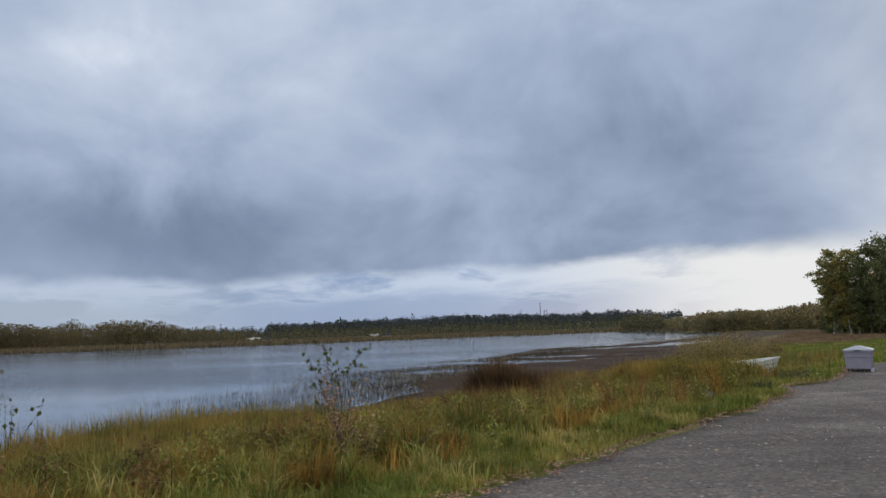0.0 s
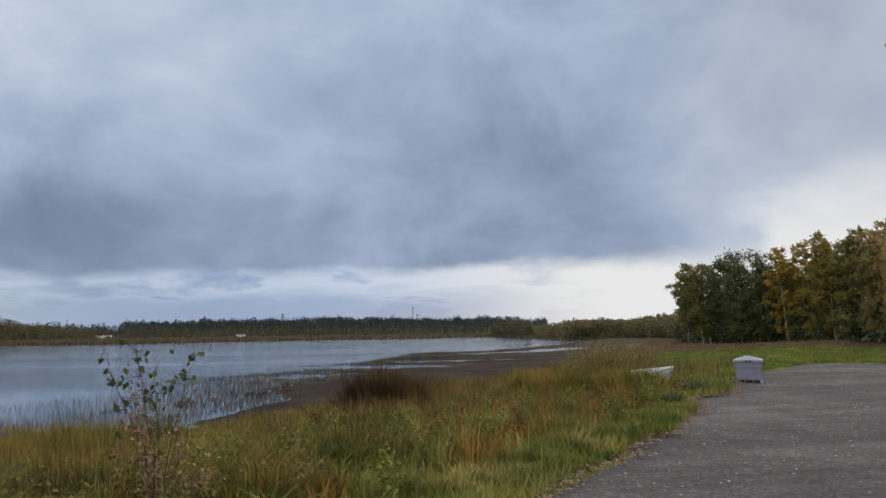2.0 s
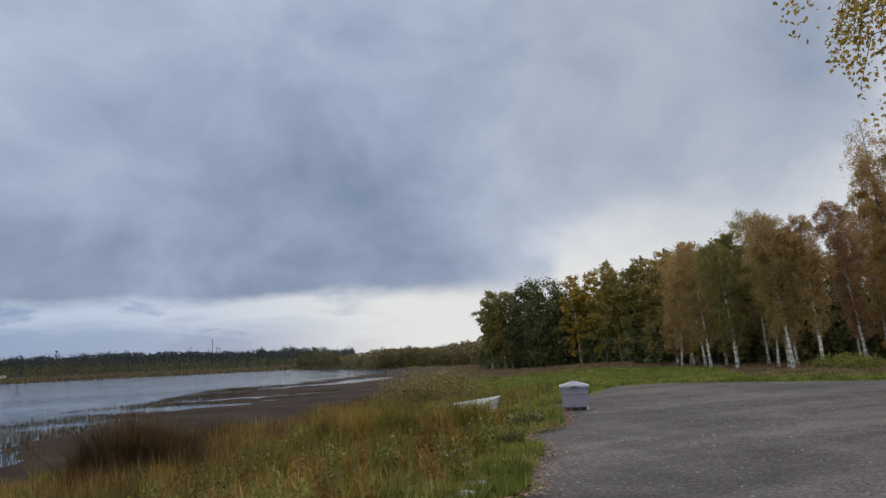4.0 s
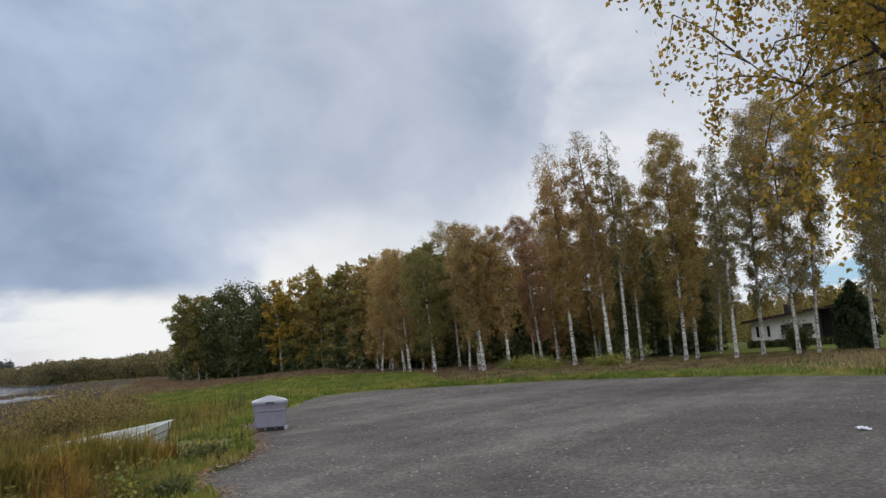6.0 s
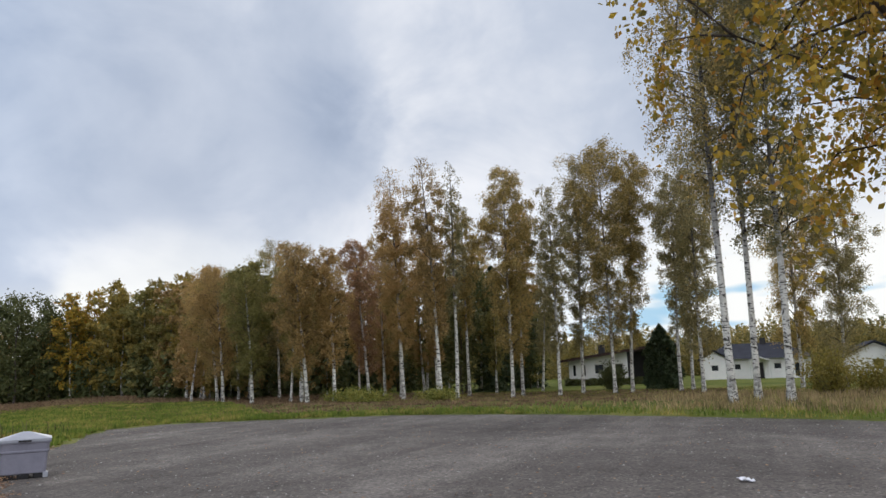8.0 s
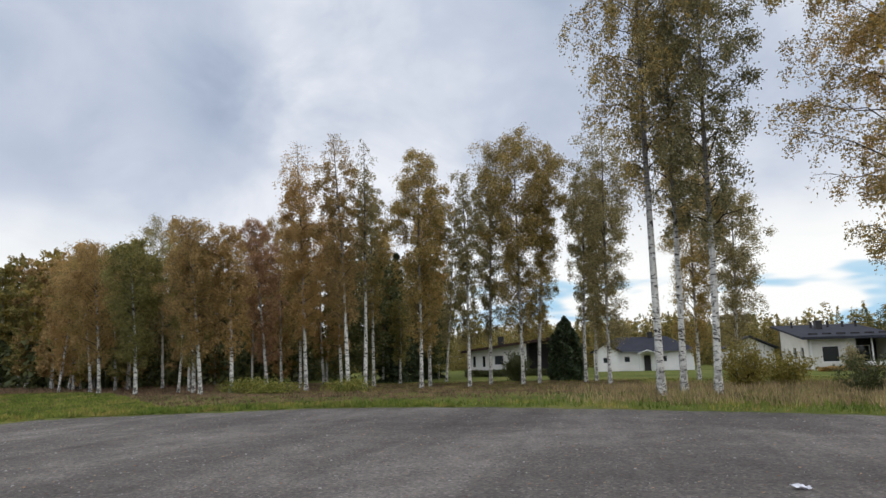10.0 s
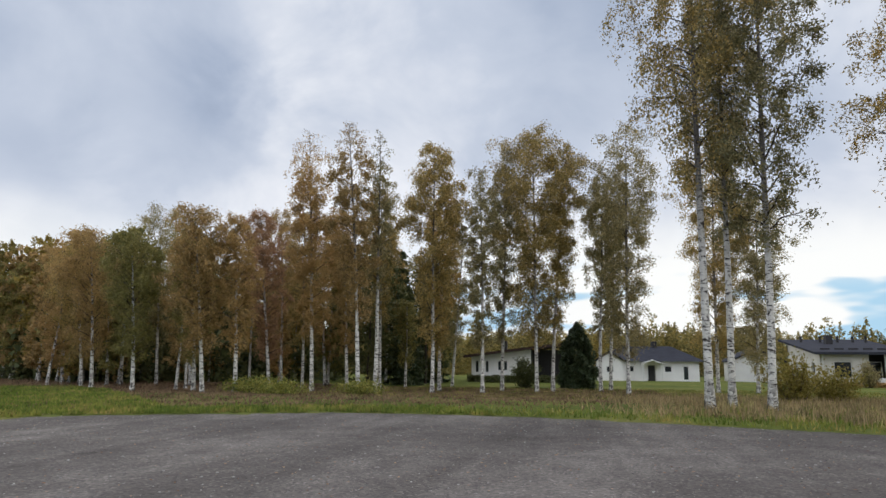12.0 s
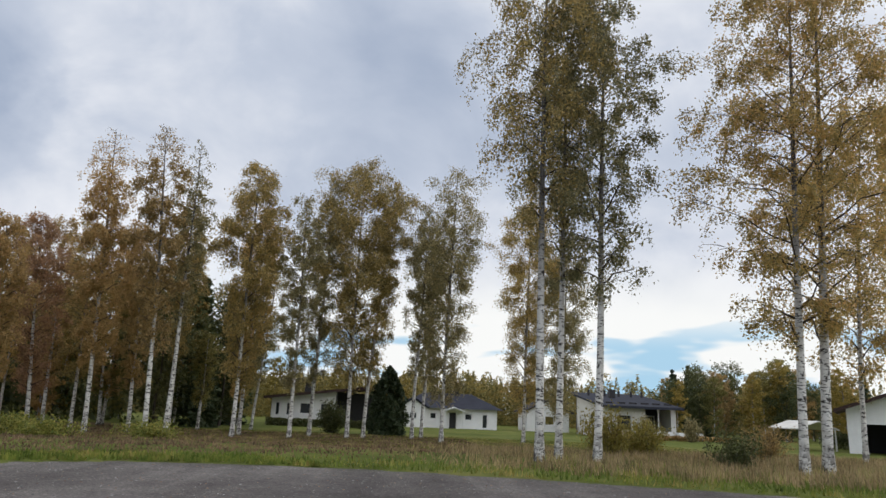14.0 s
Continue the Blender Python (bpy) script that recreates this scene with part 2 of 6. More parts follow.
def bark_material():
    m, N = material("birch_bark")
    at = N("ShaderNodeTexCoord").outputs["Object"]
    z = N("ShaderNodeSeparateXYZ", {0: at}).outputs[2]
    band = noise_fac(N, N("ShaderNodeMapping", {"Vector": at, "Scale": (3.0, 3.0, 11.0)}).outputs[0], 1.6, 4.0, 0.65)
    rough = noise_fac(N, N("ShaderNodeMapping", {"Vector": at, "Scale": (1.5, 1.5, 1.0)}).outputs[0], 2.4, 5.0, 0.7)
    mark = math_node(N, "MAXIMUM", smooth(N, band, 0.53, 0.60), smooth(N, rough, 0.56, 0.63))
    # old bark splits black near the foot, young wood is dark towards the top
    foot = math_node(N, "MULTIPLY", smooth(N, z, 1.6, 0.0), smooth(N, rough, 0.42, 0.55))
    top = smooth(N, z, 3.0, 10.0)
    mark = math_node(N, "MAXIMUM", mark, math_node(N, "MAXIMUM", foot, math_node(N, "MULTIPLY", top, 0.85)))
    white = ramp(N, noise_fac(N, at, 3.0), [(0.3, (0.50, 0.47, 0.43)), (0.7, (0.74, 0.72, 0.68))])
    col = mix_col(N, mark, white, (0.045, 0.038, 0.034))
    return finish(m, N, shaded(N, col, 0.85, 0, band, 0.4, 0.02, 0.2))


def dark_bark_material():
    m, N = material("dark_bark")
    at = N("ShaderNodeTexCoord").outputs["Object"]
    n = noise_fac(N, N("ShaderNodeMapping", {"Vector": at, "Scale": (6.0, 6.0, 1.2)}).outputs[0], 2.0, 5.0, 0.7)
    col = ramp(N, n, [(0.35, (0.035, 0.028, 0.024)), (0.65, (0.11, 0.09, 0.075))])
    return finish(m, N, shaded(N, col, 0.9, 0, n, 0.5, 0.03, 0.2))


def grass_material(name, stops, translucent=0.3):
    m, N = material(name)
    geo = N("ShaderNodeNewGeometry")
    patch = noise_fac(N, geo.outputs["Position"], 0.55, 4.0, 0.7)
    fac = math_node(N, "ADD", math_node(N, "MULTIPLY", geo.outputs["Random Per Island"], 0.38), math_node(N, "MULTIPLY", smooth(N, patch, 0.36, 0.66), 0.62))
    tuft = ramp(N, noise_fac(N, geo.outputs["Position"], 1.5, 4.0, 0.65), [(0.32, (0.36, 0.40, 0.36)), (0.46, (0.80, 0.80, 0.78)), (0.58, (1.05, 1.02, 0.98)), (0.70, (1.32, 1.22, 1.12))])
    col = mix_col(N, 1.0, ramp(N, fac, stops), tuft, "MULTIPLY")
    d = N("ShaderNodeBsdfPrincipled", {"Base Color": col, "Roughness": 0.7, "Specular IOR Level": 0.2}).outputs[0]
    tr = N("ShaderNodeBsdfTranslucent", {"Color": col}).outputs[0]
    return finish(m, N, N("ShaderNodeMixShader", {0: translucent, 1: d, 2: tr}).outputs[0])


M_GROUND, M_GRAVEL, M_WATER, M_BARK, M_DARKBARK = ground_material(), gravel_material(), water_material(), bark_material(), dark_bark_material()
M_LEAF_BIRCH = leaf_material("birch_leaves_turning", [(0.08, (0.181, 0.155, 0.066)), (0.4, (0.371, 0.281, 0.105)), (0.65, (0.522, 0.362, 0.120)), (0.92, (0.662, 0.401, 0.150))], 0.46, 0.35)
M_LEAF_GREEN = leaf_material("birch_leaves_green", [(0.08, (0.144, 0.144, 0.076)), (0.5, (0.269, 0.237, 0.116)), (0.92, (0.448, 0.349, 0.162))], 0.46, 0.25)
M_LEAF_RUST = leaf_material("leaves_rust", [(0.08, (0.241, 0.175, 0.080)), (0.5, (0.420, 0.286, 0.115)), (0.92, (0.582, 0.366, 0.150))], 0.46, 0.35)
M_LEAF_RED = leaf_material("leaves_reddish", [(0.08, (0.220, 0.136, 0.086)), (0.5, (0.381, 0.226, 0.130)), (0.92, (0.502, 0.301, 0.150))], 0.46, 0.35)
M_LEAF_GOLD = leaf_material("birch_leaves_gold", [(0.05, (0.170, 0.150, 0.035)), (0.4, (0.37, 0.265, 0.042)), (0.8, (0.54, 0.355, 0.050)), (0.95, (0.44, 0.215, 0.040))], 0.40, 0.0)
M_LEAF_DARK = leaf_material("leaves_dark_green", [(0.1, (0.048, 0.060, 0.024)), (0.5, (0.089, 0.103, 0.036)), (0.9, (0.150, 0.142, 0.050))], 0.22)
M_NEEDLE = leaf_material("needles", [(0.1, (0.03, 0.048, 0.026)), (0.6, (0.052, 0.075, 0.036)), (0.95, (0.085, 0.10, 0.045))], 0.15)
M_LEAF_OLIVE = leaf_material("willow_leaves", [(0.1, (0.13, 0.125, 0.03)), (0.5, (0.23, 0.20, 0.045)), (0.9, (0.33, 0.25, 0.06))], 0.4)
M_LEAF_WILLOW = leaf_material("browning_willow_leaves", [(0.1, (0.12, 0.10, 0.04)), (0.5, (0.22, 0.175, 0.06)), (0.9, (0.34, 0.25, 0.085))], 0.35, 0.0)
M_WOOD_GOLD = leaf_material("wood_leaves_gold", [(0.08, (0.142, 0.124, 0.040)), (0.5, (0.295, 0.230, 0.061)), (0.92, (0.472, 0.330, 0.083))], 0.42, 0.35)
M_WOOD_GREEN = leaf_material("wood_leaves_green", [(0.08, (0.130, 0.130, 0.047)), (0.5, (0.248, 0.224, 0.073)), (0.92, (0.389, 0.313, 0.104))], 0.42, 0.35)
M_FAR_DARK = leaf_material("far_forest_leaves", [(0.1, (0.030, 0.036, 0.028)), (0.5, (0.042, 0.049, 0.032)), (0.9, (0.060, 0.064, 0.038))], 0.1, 0.0)
# distance haze is put into this leaf colour as a blue-grey cast
M_FAR_HAZE = leaf_material("haze_tinted_leaves", [(0.1, (0.030, 0.040, 0.046)), (0.5, (0.036, 0.047, 0.052)), (0.9, (0.043, 0.054, 0.056))], 0.0, 0.0)
M_FAR_GOLD = leaf_material("far_birch_leaves", [(0.1, (0.085, 0.072, 0.032)), (0.5, (0.118, 0.094, 0.036)), (0.9, (0.155, 0.116, 0.042))], 0.1, 0.0)
M_FAR_RIDGE = leaf_material("far_ridge_leaves", [(0.1, (0.12, 0.098, 0.046)), (0.5, (0.16, 0.128, 0.054)), (0.9, (0.20, 0.155, 0.062))], 0.15, 0.0)
M_FAR_OLIVE = leaf_material("far_olive_leaves", [(0.1, (0.062, 0.062, 0.030)), (0.5, (0.083, 0.079, 0.034)), (0.9, (0.115, 0.10, 0.040))], 0.1, 0.0)
M_WOOD_BACK = leaf_material("back_wood_leaves", [(0.1, (0.15, 0.145, 0.055)), (0.5, (0.30, 0.25, 0.085)), (0.9, (0.44, 0.33, 0.11))], 0.45, 0.0)
M_GRASS_TALL = grass_material("tall_grass", [(0.12, (0.087, 0.096, 0.018)), (0.34, (0.182, 0.159, 0.031)), (0.52, (0.282, 0.215, 0.053)), (0.72, (0.319, 0.210, 0.053)), (0.93, (0.246, 0.119, 0.037))])
M_GRASS_GREEN = grass_material("short_grass", [(0.12, (0.105, 0.155, 0.026)), (0.45, (0.185, 0.235, 0.044)), (0.7, (0.26, 0.265, 0.064)), (0.92, (0.37, 0.29, 0.10))])
M_GRASS_DRY = grass_material("dry_grass", [(0.12, (0.23, 0.18, 0.08)), (0.4, (0.36, 0.265, 0.15)), (0.65, (0.46, 0.345, 0.195)), (0.92, (0.40, 0.38, 0.15))])
M_HEATH = grass_material("heath_grass", [(0.12, (0.12, 0.078, 0.050)), (0.4, (0.21, 0.135, 0.092)), (0.65, (0.30, 0.20, 0.13)), (0.92, (0.27, 0.22, 0.10))])
M_REED = grass_material("reeds", [(0.15, (0.052, 0.042, 0.030)), (0.5, (0.105, 0.085, 0.056)), (0.85, (0.19, 0.155, 0.095))])
M_FAR_REED = grass_material("far_reeds", [(0.15, (0.11, 0.085, 0.050)), (0.5, (0.165, 0.130, 0.075)), (0.85, (0.22, 0.175, 0.10))])
M_GRASS_TUFT = grass_material("tuft_grass", [(0.12, (0.108, 0.146, 0.027)), (0.4, (0.205, 0.216, 0.045)), (0.65, (0.324, 0.297, 0.086)), (0.92, (0.497, 0.400, 0.162))])
M_GRASS_RUST = grass_material("rust_grass", [(0.12, (0.10, 0.062, 0.018)), (0.45, (0.27, 0.155, 0.032)), (0.8, (0.40, 0.25, 0.06))])
M_SEDGE = grass_material("rusty_sedge", [(0.12, (0.085, 0.052, 0.028)), (0.45, (0.17, 0.10, 0.042)), (0.8, (0.30, 0.185, 0.06))])
M_WEED_BROWN = grass_material("brown_weed_stems", [(0.12, (0.14, 0.085, 0.04)), (0.45, (0.27, 0.16, 0.065)), (0.8, (0.42, 0.27, 0.11))])
M_SEDGE_STAND = grass_material("dark_sedge", [(0.12, (0.055, 0.034, 0.018)), (0.45, (0.115, 0.070, 0.032)), (0.8, (0.20, 0.125, 0.05))])
M_LITTER = leaf_material("fallen_leaves", [(0.1, (0.12, 0.065, 0.035)), (0.5, (0.24, 0.13, 0.075)), (0.9, (0.36, 0.235, 0.14))], 0.1, 0.0)
M_STONE = leaf_material("loose_stones", [(0.1, (0.08, 0.076, 0.072)), (0.6, (0.17, 0.162, 0.155)), (0.95, (0.32, 0.31, 0.295))], 0.0, 0.0)
M_WHITE = plain("white_render", (0.82, 0.81, 0.80), 0.85, vary=0.06, scale=0.6)
M_CREAM = plain("pale_grey_boarding", (0.62, 0.60, 0.56), 0.8, vary=0.08, scale=0.8)
M_ROOF = plain("dark_roof_sheet", (0.040, 0.042, 0.055), 0.8, vary=0.15, scale=0.8, spec=0.08)
M_ROOF_RED = plain("brown_roof_sheet", (0.055, 0.035, 0.032), 0.85, vary=0.15, scale=0.8, spec=0.08)
M_TRIM = plain("white_trim", (0.72, 0.72, 0.71), 0.6, vary=0.05)
M_DARK = plain("near_black", (0.035, 0.033, 0.035), 0.7)
M_CONCRETE = plain("concrete_plinth", (0.28, 0.27, 0.26), 0.9)
M_GLASS, N_GLASS = material("window_glass")
finish(M_GLASS, N_GLASS, shaded(N_GLASS, (0.02, 0.025, 0.03, 1), 0.06, 0, None, 0, 0, 0.6))
M_BIN = plain("grey_plastic", (0.22, 0.215, 0.27), 0.6, vary=0.10, scale=5.0, bump=0.08)
M_LID = plain("pale_grey_plastic", (0.33, 0.34, 0.39), 0.6, vary=0.08, scale=5.0, bump=0.08)
M_BLACK = plain("black_plastic", (0.018, 0.018, 0.02), 0.6)
M_HULL = plain("weathered_white_hull", (0.55, 0.57, 0.55), 0.5, vary=0.16, scale=3.0)
M_WOOD = plain("weathered_wood", (0.24, 0.21, 0.18), 0.9, vary=0.2, scale=8.0, bump=0.4)
M_RUBBER = plain("old_rubber", (0.05, 0.05, 0.055), 0.85, vary=0.2, scale=9.0)
M_PAPER = plain("crumpled_paper", (0.72, 0.72, 0.78), 0.8, vary=0.06)
M_WEED = leaf_material("green_weeds", [(0.1, (0.10, 0.13, 0.025)), (0.5, (0.20, 0.21, 0.04)), (0.9, (0.34, 0.29, 0.07))], 0.3, 0.1)


# ---------- builders ----------
def make_mesh(name, verts, faces, mat, smooth_shade=False):
    """A mesh from arrays of corners and of faces that all have the same number of corners."""
    verts, faces = np.asarray(verts, np.float32), np.asarray(faces, np.int32)
    me = bpy.data.meshes.new(name)
    k = faces.shape[1]
    me.vertices.add(len(verts)), me.loops.add(faces.size), me.polygons.add(len(faces))
    me.vertices.foreach_set("co", verts.ravel())
    me.loops.foreach_set("vertex_index", faces.ravel())
    me.polygons.foreach_set("loop_start", np.arange(0, faces.size, k, dtype=np.int32))
    me.update(calc_edges=True)
    me.polygons.foreach_set("use_smooth", np.full(len(faces), smooth_shade))
    me.materials.append(mat)
    return me


def child(name, me, parent, label=""):
    ob = new(name, me)
    ob.parent = parent
    return tagged(ob, label)


def part(name, bm, mat, parent=None, label=""):
    """Links a bmesh as one mesh object, under a thing or a part."""
    me = bpy.data.meshes.new(name)
    bm.to_mesh(me)
    bm.free()
    me.materials.append(mat)
    return child(name, me, parent, label)


def empty(name, m, label, category, group="", kind=""):
    ob = new(name)
    ob.matrix_basis = m
    ob.empty_display_size = 0.2
    return tagged(ob, label, category, group, kind)


def box(x0, x1, y0, y1, z0, z1, bevel=0.0, bm=None):
    bm = bm or bmesh.new()
    made = bmesh.ops.create_cube(bm, size=1.0, matrix=Matrix.LocRotScale(((x0 + x1) / 2, (y0 + y1) / 2, (z0 + z1) / 2), None, (x1 - x0, y1 - y0, z1 - z0)))
    if bevel:
        edges = list({e for v in made["verts"] for e in v.link_edges})
        bmesh.ops.bevel(bm, geom=edges, offset=bevel, segments=2, affect="EDGES")
    return bm


def prism(outline, y0, y1):
    """An outline in x and z, drawn out along y."""
    bm = bmesh.new()
    a = [bm.verts.new((x, y0, z)) for x, z in outline]
    b = [bm.verts.new((x, y1, z)) for x, z in outline]
    bm.faces.new(a)
    bm.faces.new(b[::-1])
    for i in range(len(a)):
        j = (i + 1) % len(a)
        bm.faces.new((a[j], a[i], b[i], b[j]))
    bmesh.ops.recalc_face_normals(bm, faces=bm.faces)
    return bm


def tube(path, radii, sides):
    """Corners and quads of a bent, tapered tube."""
    path, radii = np.asarray(path, float), np.asarray(radii, float)
    n = len(path)
    along = np.gradient(path, axis=0)
    along /= np.linalg.norm(along, axis=1)[:, None] + 1e-9
    ref = np.where(np.abs(along[:, 2:3]) > 0.9, [[1.0, 0, 0]], [[0, 0, 1.0]])
    a = np.cross(along, ref)
    a /= np.linalg.norm(a, axis=1)[:, None] + 1e-9
    b = np.cross(along, a)
    ang = np.linspace(0, 2 * np.pi, sides, endpoint=False)
    v = path[:, None] + radii[:, None, None] * (np.cos(ang)[None, :, None] * a[:, None] + np.sin(ang)[None, :, None] * b[:, None])
    i, j = np.meshgrid(np.arange(n - 1), np.arange(sides), indexing="ij")
    i, j = i.ravel(), j.ravel()
    k = (j + 1) % sides
    return v.reshape(-1, 3), np.stack([i * sides + j, i * sides + k, (i + 1) * sides + k, (i + 1) * sides + j], 1)


def joined(pieces):
    verts, faces, base = [], [], 0
    for v, f in pieces:
        verts.append(v), faces.append(f + base)
        base += len(v)
    return np.concatenate(verts), np.concatenate(faces)


def leaf_quads(rng, centres, size, hang=0.0, three=False):
    """A small pointed leaf at each centre, turned at random; hang: how far the leaves point down."""
    n = len(centres)
    a = rng.normal(size=(n, 3))
    a[:, 2] -= hang
    a /= np.linalg.norm(a, axis=1)[:, None]
    b = np.cross(a, rng.normal(size=(n, 3)))
    b /= np.linalg.norm(b, axis=1)[:, None] + 1e-9
    s = (size * rng.uniform(0.65, 1.3, n))[:, None]
    if three:
        v = np.stack([centres - a * s * 0.5 + b * s * 0.36, centres - a * s * 0.4 - b * s * 0.36, centres + a * s * 0.62], 1)
        return v.reshape(-1, 3), np.arange(3 * n).reshape(n, 3)
    v = np.stack([centres - a * s * 0.5, centres + b * s * 0.36 - a * s * 0.08, centres + a * s * 0.6, centres - b * s * 0.36 - a * s * 0.08], 1)
    return v.reshape(-1, 3), np.arange(4 * n).reshape(n, 4)


def tree_parts(seed, H, cb, R, boughs, leaves, leaf, droop=0.5, girth=0.122, lean=0.4, bare_top=0.0, upright=1.0, full=0.35, twigs=8, rods=3, three=True, taper=0.18, fuzz=0.06, low=0.6, rod=1.0, tip=(0.0, 0.0), bulge=1.0, clump=0.0, great=()):
    """Trunk, limbs and leaves of a broadleaved tree, as arrays. cb: where the crown starts, as a share of the height."""
    rng = np.random.default_rng(seed)
    s = np.linspace(0, 1, 22)
    bend = rng.normal(0, lean, (4, 2))
    px = bend[0, 0] * s + 0.35 * bend[1, 0] * np.sin(3 * s) + 0.12 * bend[2, 0] * np.sin(9 * s)
    py = bend[0, 1] * s + 0.35 * bend[1, 1] * np.sin(3 * s) + 0.12 * bend[2, 1] * np.sin(9 * s)
    stem = np.stack([px - px[0] + tip[0] * s ** 1.2, py - py[0] + tip[1] * s ** 1.2, s * H], 1)
    rad = girth * ((1 - s) ** 0.85 * 0.95 + 0.06)
    rad[0] *= 1.35
    trunk = tube(stem, rad, 9)
    limbs, bx, bw = [], [], []
    k = np.linspace(0, 1, 6)
    for i in range(boughs):
        q = (i + rng.uniform(0, 1)) / boughs
        h = cb + (1 - cb) * q ** 0.9
        base = np.array([np.interp(h, s, stem[:, j]) for j in range(3)])
        az = i * 2.4 + rng.uniform(-0.5, 0.5)
        reach = R * (math.sin(math.pi * min(0.96, 0.22 + 0.72 * q ** bulge)) ** 0.7) * rng.uniform(0.5, 1.15) * (1.0 - taper * q) * (low + (1 - low) * min(1.0, q / 0.45))
        rise = reach * upright * rng.uniform(0.6, 1.25) * (1.15 - 0.3 * q)
        wig = rng.normal(0, 0.07 * reach, (6, 3)) * k[:, None]
        out = reach * k
        p = base + np.stack([np.cos(az) * out, np.sin(az) * out, rise * (1.25 * k - 0.55 * droop * k ** 2.4)], 1) + wig
        r0 = max(0.012, np.interp(h, s, rad) * 0.42)
        if i < len(great):
            az, low_end, reach, rise, r0 = great[i]
            base = np.array([np.interp(low_end / H, s, stem[:, j]) for j in range(3)])
            p = base + np.stack([np.cos(az) * reach * k, np.sin(az) * reach * k, rise * k ** 0.9], 1) + rng.normal(0, 0.03 * reach, (6, 3)) * np.array([0, 0.5, 1, 1, 1, 0.6])[:, None]
        limbs.append(tube(p, r0 * (1 - 0.88 * k), 3))
        leafy = reach * (1.0 - bare_top * smooth01(q, 0.5, 0.95))
        for twig in range(twigs):
            g = full + (1 - full) * rng.uniform(0, 1) ** 0.8
            j = min(4, int(g * 5))
            foot = p[j] + (p[j + 1] - p[j]) * (g * 5 - j)
            turn = az + rng.normal(0, 0.8)
            run = max(0.25, reach) * rng.uniform(0.15, 0.42)
            tip = foot + np.array([np.cos(turn) * run, np.sin(turn) * run, run * (rng.uniform(-0.1, 0.7) - 0.3 * droop)])
            end = tip + np.array([np.cos(turn) * run * 0.2, np.sin(turn) * run * 0.2, -droop * rng.uniform(0.1, 0.9) * (0.4 + 0.35 * run)])
            path = np.array([foot, (foot + tip) / 2 + (0, 0, 0.06 * run), tip, (tip + end) / 2, end, end + (0, 0, -0.1 * droop)])
            if twig < rods:
                limbs.append(tube(path[[0, 1, 2, 4]], np.array([0.30, 0.2, 0.14, 0.06]) * rod * max(r0, 0.02), 3))
            bx.append(path)
            bw.append(leafy * (0.15 + rng.gamma(clump)) if clump else leafy * rng.uniform(0.3, 1.2))
    bx, bw = np.array(bx), np.array(bw)
    pick = rng.choice(len(bx), leaves, p=bw / bw.sum())
    g = rng.uniform(0.05, 1.0, leaves) * 5
    lo = np.clip(g.astype(int), 0, 4)
    c = bx[pick, lo] + (bx[pick, lo + 1] - bx[pick, lo]) * (g - lo)[:, None]
    c = c + rng.normal(0, fuzz * R, (leaves, 3)) * [1, 1, 0.9]
    c[:, 2] -= rng.exponential(0.05 * R * droop + 0.01, leaves)
    return trunk, joined(limbs), leaf_quads(rng, c, leaf, 0.8 * droop, three)


def smooth01(x, lo, hi):
    k = np.clip((np.asarray(x, float) - lo) / (hi - lo), 0, 1)
    return k * k * (3 - 2 * k)


def broadleaf(name, m, label, category, group, bark, foliage, **spec):
    trunk, limbs, crown = tree_parts(**spec)
    ob = empty(name, m, label, category, group)
    child("trunk", make_mesh("trunk", *trunk, bark, True), ob)
    if spec.get("rods", 3):
        child("branching", make_mesh("branching", *limbs, M_DARKBARK, True), ob)
    child("crown", make_mesh("crown", *crown, foliage), ob)
    return ob


def spruce(name, m, label, group, seed, H, R, sprays):
    rng = np.random.default_rng(seed)
    ob = empty(name, m, label, "conifer", group)
    s = np.linspace(0, 1, 8)
    child("trunk", make_mesh("trunk", *tube(np.stack([0 * s, 0 * s, s * H], 1), 0.16 * (1.03 - s), 7), M_DARKBARK, True), ob)
    q = rng.uniform(0, 1, sprays) ** 1.4
    az, k = rng.uniform(0, 2 * np.pi, sprays), rng.uniform(0.1, 1, sprays) ** 0.6
    tier = np.floor(q * 16) / 16 + rng.normal(0, 0.008, sprays)
    r = R * (1.02 - tier) * k * (0.8 + 0.2 * np.sin(5 * az + 30 * tier))
    c = np.stack([np.cos(az) * r, np.sin(az) * r, H * (0.05 + 0.95 * tier) - 0.35 * r], 1)
    child("crown", make_mesh("crown", *leaf_quads(rng, c, H * 0.034, 0.4, True), M_NEEDLE), ob)
    return ob


